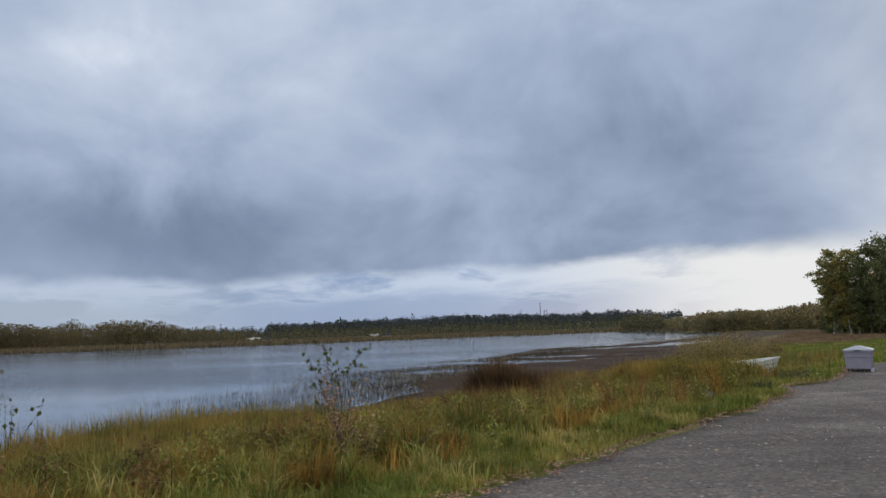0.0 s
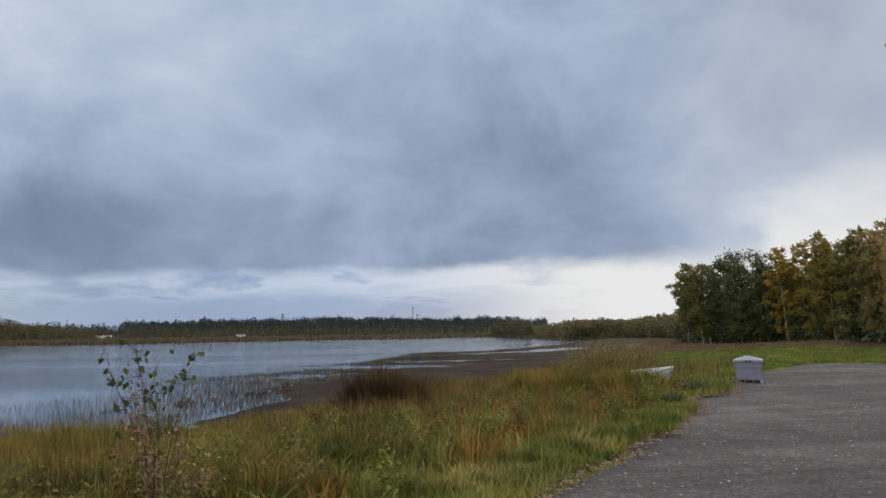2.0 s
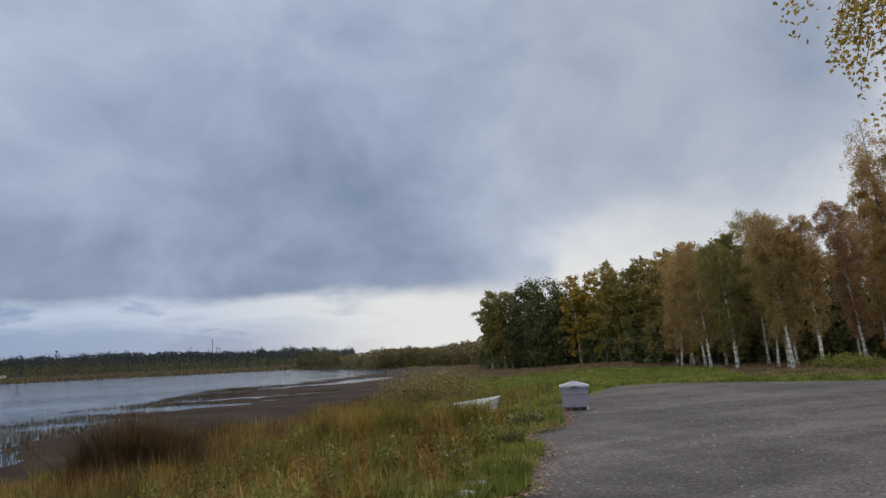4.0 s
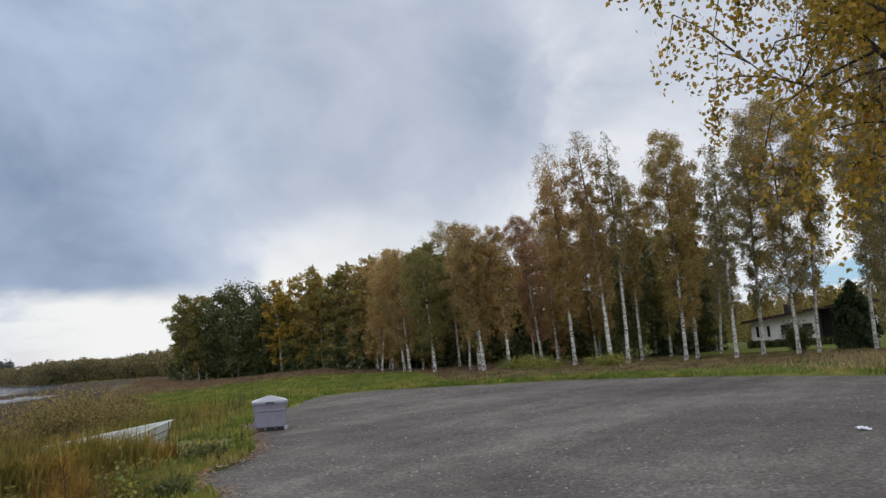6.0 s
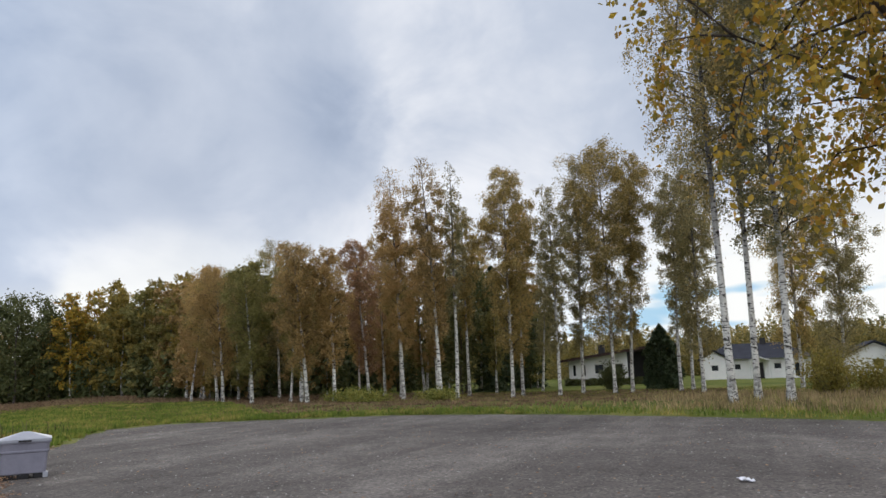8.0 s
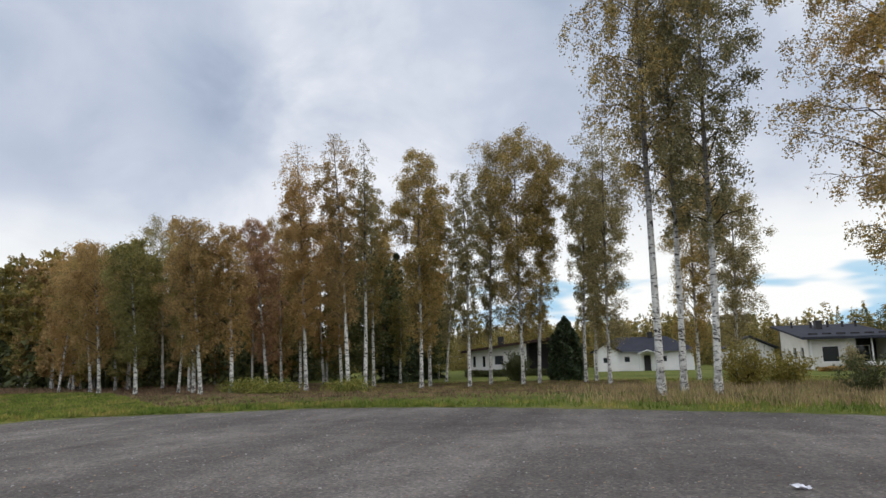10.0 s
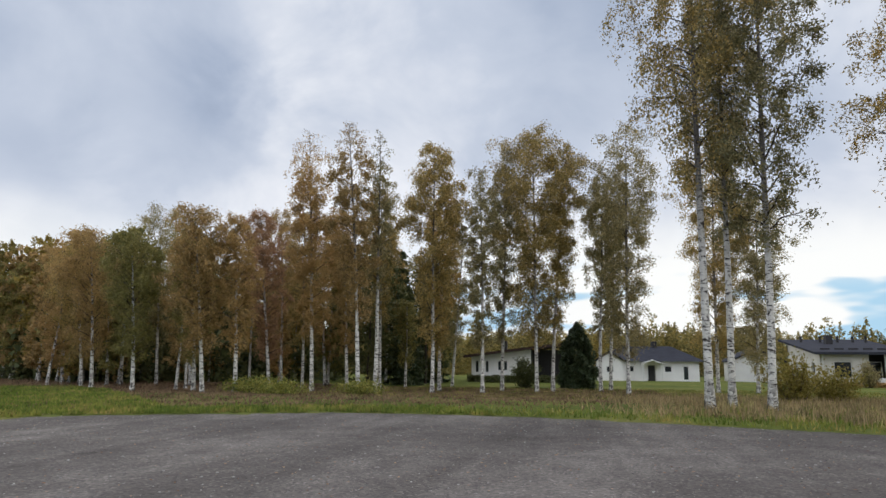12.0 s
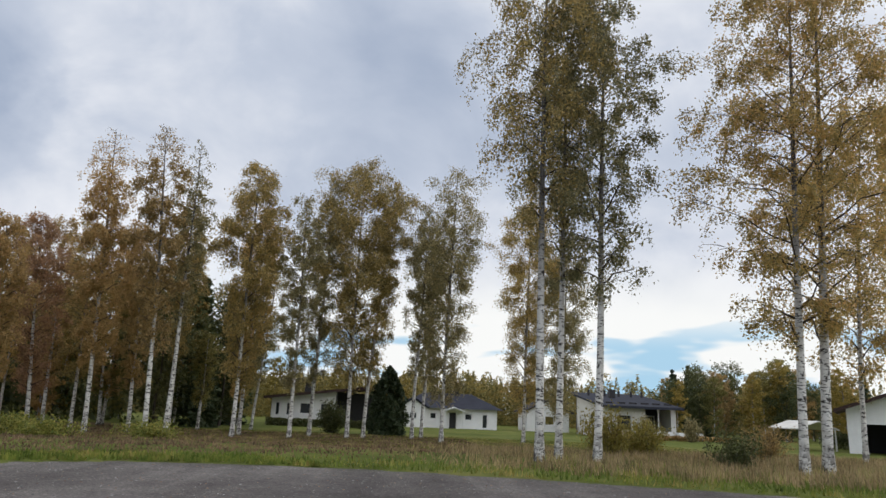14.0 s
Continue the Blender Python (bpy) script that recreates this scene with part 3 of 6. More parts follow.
def shrub(name, m, label, group, seed, H, R, stems, leaves, leaf, foliage, category="shrub"):
    """Many stems from one foot, leaves along them."""
    rng = np.random.default_rng(seed)
    ob = empty(name, m, label, category, group)
    rods, pts = [], []
    k = np.linspace(0, 1, 6)
    for i in range(stems):
        az, out = rng.uniform(0, 2 * np.pi), R * rng.uniform(0.15, 1.0)
        h = H * rng.uniform(0.55, 1.0) * (1 - 0.35 * (out / R) ** 2)
        p = np.stack([np.cos(az) * out * k ** 0.8, np.sin(az) * out * k ** 0.8, h * k], 1) + rng.normal(0, 0.04, (6, 3)) * k[:, None] + np.array([rng.normal(0, 0.12 * R), rng.normal(0, 0.12 * R), 0])
        rods.append(tube(p, (0.005 + 0.007 * H / 2) * (1 - 0.8 * k), 3))
        pts.append(p)
    pts = np.array(pts)
    pick, q = rng.integers(0, stems, leaves), rng.uniform(0.15, 1.0, leaves) * 5
    lo = np.clip(q.astype(int), 0, 4)
    c = pts[pick, lo] + (pts[pick, lo + 1] - pts[pick, lo]) * (q - lo)[:, None] + rng.normal(0, 0.09 * R + 0.02, (leaves, 3))
    c[:, 2] = np.maximum(c[:, 2], 0.03)
    child("branching", make_mesh("branching", *joined(rods), M_DARKBARK), ob)
    child("foliage", make_mesh("foliage", *leaf_quads(rng, c, leaf, 0.2), foliage), ob)
    return ob


# ---------- the lie of the land ----------
ORIGIN, ALONG, ASIDE = np.array([2.5, 6.9]), np.array([0.695, 0.719]), np.array([-0.719, 0.695])
LAKE_Z = -0.70
SHORE = np.array([(-60, -40), (-20, -2), (-7, 10), (-6.6, 15.5), (-3.6, 18.3), (-0.9, 19.8), (0.3, 23.5), (0.9, 28), (1.8, 35), (8.5, 51.6), (18, 77.5), (46, 115), (72, 165), (80, 199)])
SHORE_V, SHORE_U = (SHORE - ORIGIN) @ ALONG, (SHORE - ORIGIN) @ ASIDE
FAR_B = [-180, -60, -33, -28, -17, -6.6, 0, 8, 12, 14.8, 16, 18, 20, 21.5, 30, 180]
FAR_R = [255, 255, 257, 246, 247, 256, 285, 300, 320, 350, 320, 250, 215, 188, 180, 180]
EDGE = [(-5, -1.5), (-1.5, 2.6), (2.5, 6.9), (4.5, 9.1), (6.1, 10.8), (7.9, 12.7), (9.3, 14.2), (9.85, 15.2), (10.4, 16.9), (11.3, 17.15), (12.6, 17.9), (14.25, 20.4), (14.95, 21.9), (18.2, 24.6), (21, 26.9), (24.2, 29.4),
        (26.8, 29.2), (28.8, 25.4), (30.7, 21.6), (31.0, 17.8), (30.5, 14.4), (29.3, 10.8), (27.6, 6.4), (25.0, 0.5), (21.5, -8), (17, -20)]


def uv(x, y):
    dx, dy = x - ORIGIN[0], y - ORIGIN[1]
    return dx * ASIDE[0] + dy * ASIDE[1], dx * ALONG[0] + dy * ALONG[1]


def wobble(x, y, size, seed=0.0):
    """Cheap rolling noise from sines, about -1 to 1."""
    k = 6.283 / size
    return (np.sin(k * (x + 0.37 * y) + seed) * np.cos(k * 0.83 * (y - 0.41 * x) + 2 * seed) + 0.5 * np.sin(k * 2.3 * (x - 0.6 * y) + 3 * seed) * np.cos(k * 1.9 * (y + 0.5 * x))) / 1.5


def pool_mask(x, y):
    """Above 0 inside the long shallow pools left in the mud."""
    inside = np.full(np.shape(x), -9.0)
    for cx, cy, long, wide, turn in ((6.2, 49.5, 6.5, 2.6, -8), (14.5, 57.0, 7, 1.6, 10), (2.6, 41.0, 3.5, 1.2, 30), (14.5, 51.5, 3, 0.9, 25), (33, 84, 13, 2.6, 52), (23, 76, 9, 1.8, 30)):
        c, q = math.cos(math.radians(turn)), math.sin(math.radians(turn))
        a, b = (x - cx) * c + (y - cy) * q, (y - cy) * c - (x - cx) * q + 0.5 * wobble(x, y, 4.0)
        inside = np.maximum(inside, 1 - (a / long) ** 2 - (b / wide) ** 2)
    return inside


def lake_mask(x, y):
    """0 on land, rising to 1 out in the lake; and how far past the shoreline, in metres."""
    u, v = uv(x, y)
    past = u - np.interp(v, SHORE_V, SHORE_U) + (0.6 + 0.9 * smooth01(v, 2, 9) + 2.6 * smooth01(v, 20, 36)) * wobble(u, v / 5, 6.0) + (0.5 + 0.5 * smooth01(v, 2, 9)) * wobble(u, v / 6, 2.3, 2.0)
    past = np.maximum(past, 4.0 * pool_mask(x, y))
    r = np.hypot(x - 3, y - 2)
    far = np.interp(np.degrees(np.arctan2(x - 3, y - 2)), FAR_B, FAR_R) - r
    return np.minimum(past, far)


def ground_z(x, y):
    x, y = np.asarray(x, float), np.asarray(y, float)
    u, v = uv(x, y)
    us = np.interp(v, SHORE_V, SHORE_U)
    fall = 9.0 + 0.10 * np.clip(v, 0, 80)
    bank = -0.60 * smooth01(u, 0.8, fall) - 0.10 * np.clip((u - fall) / np.maximum(us - fall, 2), 0, 1)
    past = lake_mask(x, y)
    z = bank - np.clip(past, -0.9, 25) * 0.055
    z = z + 0.045 * wobble(x, y, 5.0) * smooth01(u, 0.3, 2.0) + 0.03 * wobble(x, y, 2.2, 1.0) * smooth01(u, 1.0, 4.0)
    r = np.hypot(x - 3, y - 2)
    far = r - np.interp(np.degrees(np.arctan2(x - 3, y - 2)), FAR_B, FAR_R)
    z = np.where((far > 0) & (u > us - 30), np.minimum(-0.72 + far * 0.012, 1.0) + 9.0 * smooth01(far, 230, 900) * (1 + 0.5 * wobble(x, y, 700.0)), z)
    out = smooth01(x, 33, 36) * (u < 0)
    z = z + out * (0.06 + 0.05 * wobble(x, y, 7.0) - 0.33 * smooth01(x, 37, 52))
    return z


def build_ground():
    near = np.arange(-24, 80.01, 0.6)
    far = np.geomspace(1.0, 3200, 44)
    xs = np.concatenate([-24 - far[::-1], near, 80 + far])
    near = np.arange(-24, 66.01, 0.6)
    ys = np.concatenate([-24 - far[::-1], near, 66 + far])
    X, Y = np.meshgrid(xs, ys, indexing="ij")
    Z = ground_z(X, Y)
    inside = inside_lot(X, Y)
    Z = np.where(inside, -0.05, Z)
    n, m = X.shape
    i, j = np.meshgrid(np.arange(n - 1), np.arange(m - 1), indexing="ij")
    i, j = i.ravel(), j.ravel()
    faces = np.stack([i * m + j, (i + 1) * m + j, (i + 1) * m + j + 1, i * m + j + 1], 1)
    me = make_mesh("ground", np.stack([X, Y, Z], -1).reshape(-1, 3), faces, M_GROUND, True)
    u, v = uv(X, Y)
    heath = smooth01(v, 56, 66) * smooth01(u, 8, 0) * (X < 66) + 0.55 * smooth01(X, 42, 46) * smooth01(X, 62, 56) * (u < 0) * smooth01(Y, -4, 6) + 0.55 * smooth01(u - 2.5 * smooth01(v, 12, 18), 2.5, 6)
    mud = smooth01(u - 0.28 * np.clip(v - 28, 0, 80) - 7.0 * smooth01(v, 8.5, 5.0), 8.0, 11.0)
    r = np.hypot(X - 3, Y - 2)
    rf = np.interp(np.degrees(np.arctan2(X - 3, Y - 2)), FAR_B, FAR_R)
    mud = np.where(r > rf + 4, 0, mud)
    heath = np.where((r > rf + 4) & (u > 0), np.where(X > 60, 0.45, 0.6), heath)
    col = me.color_attributes.new("zone", "FLOAT_COLOR", "POINT")
    data = np.stack([np.clip(heath, 0, 1), np.clip(mud, 0, 1), 0 * X, 0 * X + 1], -1).astype(np.float32)
    col.data.foreach_set("color", data.ravel())
    tagged(new("ground", me), "uneven autumn turf, heath and dark mud sloping to the lake", "ground", kind="structure")


def edge_line():
    """The lot's outline, made ragged."""
    pts = np.array(EDGE, float)
    out = []
    for a, b in zip(pts, np.roll(pts, -1, 0)):
        n = max(2, int(np.linalg.norm(b - a) / 0.35))
        if np.linalg.norm(b - a) > 15:
            n = 4
        for k in range(n):
            out.append(a + (b - a) * k / n)
    p = np.array(out)
    for _ in range(3):
        p = 0.25 * np.roll(p, 1, 0) + 0.5 * p + 0.25 * np.roll(p, -1, 0)
    d = np.roll(p, -1, 0) - np.roll(p, 1, 0)
    d = np.stack([-d[:, 1], d[:, 0]], 1) / (np.linalg.norm(d, axis=1)[:, None] + 1e-9)
    w = 0.16 * wobble(p[:, 0], p[:, 1], 1.7) + 0.10 * wobble(p[:, 0], p[:, 1], 0.6, 3.0)
    return p + d * w[:, None]


LOT = edge_line()


def inside_lot(x, y, poly=None):
    x, y = np.asarray(x, float), np.asarray(y, float)
    poly = LOT if poly is None else poly
    hit = np.zeros(x.shape, bool)
    for (x0, y0), (x1, y1) in zip(poly, np.roll(poly, -1, 0)):
        if y0 != y1:
            hit ^= ((y0 > y) != (y1 > y)) & (x < (x1 - x0) * (y - y0) / (y1 - y0) + x0)
    return hit


def lot_distance(x, y):
    """Metres from the lot's outline."""
    p = LOT[::2]
    return np.sqrt(((x[:, None] - p[None, :, 0]) ** 2 + (y[:, None] - p[None, :, 1]) ** 2).min(1))


build_ground()
bm = bmesh.new()
bm.faces.new([bm.verts.new((x, y, 0.0)) for x, y in LOT])
bmesh.ops.triangulate(bm, faces=bm.faces)
tagged(part("gravel_lot", bm, M_GRAVEL), "wide grey-brown packed gravel lot with faint wheel tracks", "gravel lot", kind="structure")
bm = bmesh.new()
bm.faces.new([bm.verts.new((x, y, LAKE_Z)) for x, y in ((-700, -300), (4, 12), (110, 120), (260, 260), (260, 520), (-700, 520))])
tagged(part("lake_water", bm, M_WATER), "calm grey-blue lake water with faint ripples", "lake", kind="structure")


# ---------- grass ----------
def blades(rng, x, y, height, width, lean=0.35, far=False):
    """Bent blades standing at x, y."""
    n = len(x)
    z = ground_z(x, y) - 0.02
    az, fa = rng.uniform(0, 2 * np.pi, n), rng.uniform(0, 2 * np.pi, n)
    k = rng.normal(0, lean, n) + 0.15
    d = np.stack([np.cos(az), np.sin(az), 0 * az], 1)
    s = np.stack([np.cos(fa), np.sin(fa), 0 * fa], 1) * (width * rng.uniform(0.6, 1.4, n))[:, None]
    foot = np.stack([x, y, z], 1)
    mid = foot + d * (0.25 * k * height)[:, None] + np.stack([0 * x, 0 * x, 0.6 * height], 1)
    tip = foot + d * (0.85 * k * height)[:, None] + np.stack([0 * x, 0 * x, height * (1 - 0.25 * np.minimum(np.abs(k), 1))], 1)
    if far:
        return np.stack([foot - s, foot + s, tip], 1).reshape(-1, 3), np.arange(3 * n).reshape(n, 3)
    v = np.stack([foot - s, foot + s, mid + 0.7 * s, mid - 0.7 * s, tip], 1)
    base = 5 * np.arange(n)[:, None]
    bend = np.concatenate([base + [0, 1, 2], base + [0, 2, 3], base + [3, 2, 4]])
    return v.reshape(-1, 3), bend


def in_uv(rng, n, u0, u1, v0, v1, power=1.0):
    """Points in a strip beside the lot, closer together where the strip is near the start of the walk."""
    u = rng.uniform(u0, u1, n)
    v = v0 + (v1 - v0) * rng.uniform(0, 1, n) ** power
    p = ORIGIN + u[:, None] * ASIDE + v[:, None] * ALONG
    return p[:, 0], p[:, 1], u, v


def clumped(rng, x, y, size, amount):
    """Keeps points that fall in tufts."""
    w = wobble(x, y, size, 0.7) + 0.6 * wobble(x, y, size * 0.37, 1.9)
    return rng.uniform(-1, 1, len(x)) < w * amount + (1 - amount)


def grass(name, label, x, y, h, w, mat, rng, lean=0.35, far=False):
    me = make_mesh(name, *blades(rng, x, y, h, w, lean, far), mat)
    return tagged(new(name, me), label, "grass", kind="stuff")


def tufts(rng, x, y, per, height, width, spread=0.12, lean=0.75):
    """Many arching blades from each foot."""
    n = len(x)
    X, Y = np.repeat(x, per), np.repeat(y, per)
    X, Y = X + rng.normal(0, spread, n * per), Y + rng.normal(0, spread, n * per)
    h = np.repeat(height, per) * rng.uniform(0.45, 1.1, n * per)
    return X, Y, h


def by_bow(x, y):
    """True on the trodden ground round the boat's bow."""
    dx, dy = x - 8.4, y - 19.75
    along, off = dx * 0.964 + dy * 0.266, dx * 0.266 - dy * 0.964
    return (along > 2.3) & (along < 5.2) & (off > -0.75) & (off < 2.0 + 0.6 * wobble(x, y, 1.3))


rng = np.random.default_rng(5)
# the tall verge between lot and lake: a close sward, then tufts, stalks and rusty stands
x, y, u, v = in_uv(rng, 310000, 0.05, 15.6, -13, 34, 1.0)
near = np.hypot(x - 2.3, y - 2)
keep = clumped(rng, x, y, 2.6, 0.35) & ~inside_lot(x, y) & (near < 34) & (near > 2.5) & (lake_mask(x, y) < np.where(v < 6, -0.05, -0.5)) & (u < np.where(v < 6.5, 16.0, 10.5) + 1.5 * wobble(x, y, 4.0))
keep &= ~((v > 13.2 + 0.5 * wobble(x, y, 2.0)) & (u < 3.4 + np.clip(0.55 * (v - 16), 0, 7) + 0.5 * wobble(x, y, 1.6)) & (rng.uniform(0, 1, len(x)) < 0.85))
x, y, u, v = x[keep], y[keep], u[keep], v[keep]
low = 0.22 + 0.78 * smooth01(np.hypot(x - 12.1, y - 19.9), 1.3, 2.8)
low = np.where(by_bow(x, y), 0.12, low)
h = low * (0.09 + 0.40 * smooth01(u, 0.5, 4.5)) * rng.uniform(0.35, 1.25, len(x)) * (1 + 0.40 * wobble(x, y, 3.0) + 0.35 * wobble(x, y, 1.1, 0.4)) * (1 + 0.25 * smooth01(u, 5, 9) * (v < 5))
near = np.hypot(x - 2.5, y - 3) < 11
h = h * np.where((u > 7) & (v > 5) & (v < 16), 0.6, 1.0)
grass("tall_grass", "tall yellow-green autumn grass on the lake bank", x[near], y[near], h[near], 0.005 + 0.0004 * np.hypot(x, y)[near], M_GRASS_TALL, rng, 0.95)
grass("bank_grass", "ochre and olive grass along the lake bank", x[~near], y[~near], h[~near], 0.006 + 0.0004 * np.hypot(x, y)[~near], M_GRASS_TALL, rng, 0.8, True)
x, y, u, v = in_uv(rng, 1250, 0.3, 8.5, -12, 24)
keep = ~inside_lot(x, y) & (np.hypot(x - 2.2, y) > 3.5) & ~((v > 12.8) & (u < 3.4)) & ~by_bow(x, y)
x, y, u = x[keep], y[keep], u[keep]
X, Y, h = tufts(rng, x, y, 46, rng.uniform(0.22, 0.72, len(x)) * (0.6 + 0.4 * smooth01(u, 0.5, 3)), 0.0, 0.10)
near = np.hypot(X - 3, Y - 4) < 9
grass("grass_tuft", "arching green and straw-coloured grass tufts on the bank", X[near], Y[near], h[near], 0.006 + 0.0004 * np.hypot(X, Y)[near], M_GRASS_TUFT, rng, 0.95)
grass("tussock_grass", "green and straw-coloured tussocks farther along the bank", X[~near], Y[~near], h[~near], 0.005 + 0.0003 * np.hypot(X, Y)[~near], M_GRASS_TUFT, rng, 0.8, True)
x, y, u, v = in_uv(rng, 3600, 4.2, 11.0, -2, 44)
keep = (wobble(x, y, 7.5, 1.3) > 0.25) | (np.hypot(x - 4.2, y - 17.0) < 2.4 * rng.uniform(0.3, 1, len(x))) | ((np.abs(u - 7.6 - 0.8 * wobble(x, y, 5.0)) < 1.3) & (v > 10) & (v < 24))
keep &= (np.hypot(x - 11.6, y - 20.0) > 2.7) & (lake_mask(x, y) < -1) & ~((v > 16) & (u < 6.8 + 0.12 * (v - 16)))
x, y, u, v = x[keep], y[keep], u[keep], v[keep]
X, Y, h = tufts(rng, x, y, 34, rng.uniform(0.4, 0.85, len(x)) * np.where((u > 7.5) & (v < 14), 0.45, 1.0), 0.0, 0.16)
grass("sedge", "rust-brown sedge standing along the mud", X, Y, h, 0.005 + 0.0004 * np.hypot(X, Y), M_SEDGE, rng, 0.4, True)
x, y, u, v = in_uv(rng, 900, 0.8, 9.5, -12, 30)
keep = ~inside_lot(x, y) & (np.hypot(x - 2.2, y) > 3.5)
x, y = x[keep], y[keep]
grass("dry_stalk", "thin dead flower stalks among the grass", x, y, rng.uniform(0.4, 0.85, len(x)), 0.003 + 0.0002 * np.hypot(x, y), M_REED, rng, 0.4)
# short green grass along the lot's edge and past the bin
x, y, u, v = in_uv(rng, 300000, -14, 17, -12, 64, 1.0)
keep = ~inside_lot(x, y) & ((u < 2.2) | ((v > 12.8) & (u < 6.5)) | ((v > 17) & (u < 7.5 + 0.22 * np.clip(v - 22, 0, 40) + 1.5 * wobble(x, y, 5.0)))) & (rng.uniform(0, 1, len(x)) < 0.35 + 0.65 * smooth01(v, 0, 12)) & ((x < 27) | (u > -6) | (lot_distance(x, y) < 2.2))
x, y = x[keep], y[keep]
grass("green_grass", "short bright green grass beside the gravel", x, y, rng.uniform(0.06, 0.22, len(x)) * np.where(by_bow(x, y), 0.3, 1.0), 0.009 + 0.0010 * np.hypot(x, y), M_GRASS_GREEN, rng, 0.5, True)
x, y, u, v = in_uv(rng, 30000, -0.6, 1.3, -14, 22, 1.0)
keep = ~inside_lot(x, y) & (np.hypot(x - 2.2, y) > 2.5)
x, y = x[keep], y[keep]
grass("edge_grass", "short tousled grass along the gravel's edge", x, y, rng.uniform(0.04, 0.20, len(x)) * np.where(by_bow(x, y), 0.3, 1.0), 0.005 + 0.0006 * np.hypot(x, y), M_GRASS_TUFT, rng, 0.7, True)
x, y, u, v = in_uv(rng, 1400, 1.2, 8.0, -6, 15)
keep = (wobble(x, y, 3.1, 0.7) > 0.15) & (np.hypot(x - 2.2, y) > 3.5)
x, y = x[keep], y[keep]
X, Y, h = tufts(rng, x, y, 40, rng.uniform(0.25, 0.62, len(x)), 0.0, 0.12)
grass("rust_grass", "rust-orange grass stands in the bank", X, Y, h, 0.005 + 0.0004 * np.hypot(X, Y), M_GRASS_RUST, rng, 0.8)
CLUMP = (3.85, 18.2)
# a dark stand of sedge at the mud's edge
a, b = rng.uniform(0, 6.283, 170), rng.uniform(0, 1, 170) ** 0.6
X, Y, h = tufts(rng, CLUMP[0] + 0.85 * b * np.cos(a), CLUMP[1] + 0.85 * b * np.sin(a), 60, rng.uniform(1.1, 1.4, 170) * (1.1 - 0.5 * b ** 2), 0.0, 0.12)
grass("sedge_stand", "dense dark brown sedge stand at the mud's edge", X, Y, h, 0.016, M_SEDGE_STAND, rng, 0.5, True)
# green strip beyond the lot
x, y = rng.uniform(22, 47, 80000), rng.uniform(-18, 36, 80000)
d = lot_distance(x, y)
keep = ~inside_lot(x, y) & (d < np.where(y > 9, rng.uniform(0.1, 3.2, len(x)), rng.uniform(0.1, 12, len(x)))) & (uv(x, y)[0] < 1)
x, y = x[keep], y[keep]
grass("verge_grass", "green roadside grass with dry stalks", x, y, rng.uniform(0.08, 0.26, len(x)), 0.027, M_GRASS_GREEN, rng, 0.5, True)
x, y = rng.uniform(28, 60, 80000), rng.uniform(9, 48, 80000)
keep = (lot_distance(x, y) > 2.0 + 0.7 * wobble(x, y, 5.0)) & ~inside_lot(x, y) & (uv(x, y)[0] < 1) & (x + 0.55 * y > 44 + rng.normal(0, 1.5, len(x)))
x, y = x[keep], y[keep]
grass("under_birch_grass", "thin brown grass and litter under the birch row", x, y, rng.uniform(0.04, 0.16, len(x)), 0.035, M_HEATH, rng, 0.6, True)
# dry heath before the woods
x, y, u, v = in_uv(rng, 110000, -24, 40, 57, 150, 1.3)
keep = ~inside_lot(x, y) & (lot_distance(x, y) > 5) & (u > -15 + rng.normal(0, 3, len(x))) & (u < 9 + 0.26 * (v - 28) + rng.normal(0, 0.8, len(x)))
x, y = x[keep], y[keep]
grass("heath_grass", "reddish-brown dry heath grass before the woods", x, y, rng.uniform(0.08, 0.30, len(x)), 0.0405, M_HEATH, rng, 0.5, True)
x, y = rng.uniform(28, 44, 32000), rng.uniform(-12, 16, 32000)
keep = ~inside_lot(x, y) & (y < 10.5 + rng.normal(0, 2.2, len(x))) & (lot_distance(x, y) > 1.6 + 0.8 * wobble(x, y, 4.0))
x, y = x[keep], y[keep]
grass("dry_grass", "pale dry grass under the roadside birches", x, y, rng.uniform(0.15, 0.45, len(x)), 0.0216, M_GRASS_DRY, rng, 0.5, True)
x, y = rng.uniform(40, 62, 42000), rng.uniform(-6, 30, 42000)
keep = uv(x, y)[0] < -13 + rng.normal(0, 3, len(x))
x, y = x[keep], y[keep]
grass("lawn_grass", "thin green and brown grass under the birches", x, y, rng.uniform(0.04, 0.13, len(x)), 0.035, M_GRASS_TUFT, rng, 0.6, True)
# brown weeds on the island of turf under the golden birch
x, y = rng.normal(15.5, 0.75, 1900), rng.normal(6.3, 0.65, 1900)
keep = np.hypot(x - 15.5, y - 6.3) < 1.4
x, y = x[keep], y[keep]
me = make_mesh("brown_weeds", *blades(rng, x, y, 0.2 + 0.7 * rng.uniform(0, 1, len(x)) ** 2, np.full(len(x), 0.005), 1.0), M_WEED_BROWN)
tagged(new("brown_weeds", me), "rust-brown dry weeds round the golden birch", "weeds", kind="stuff")
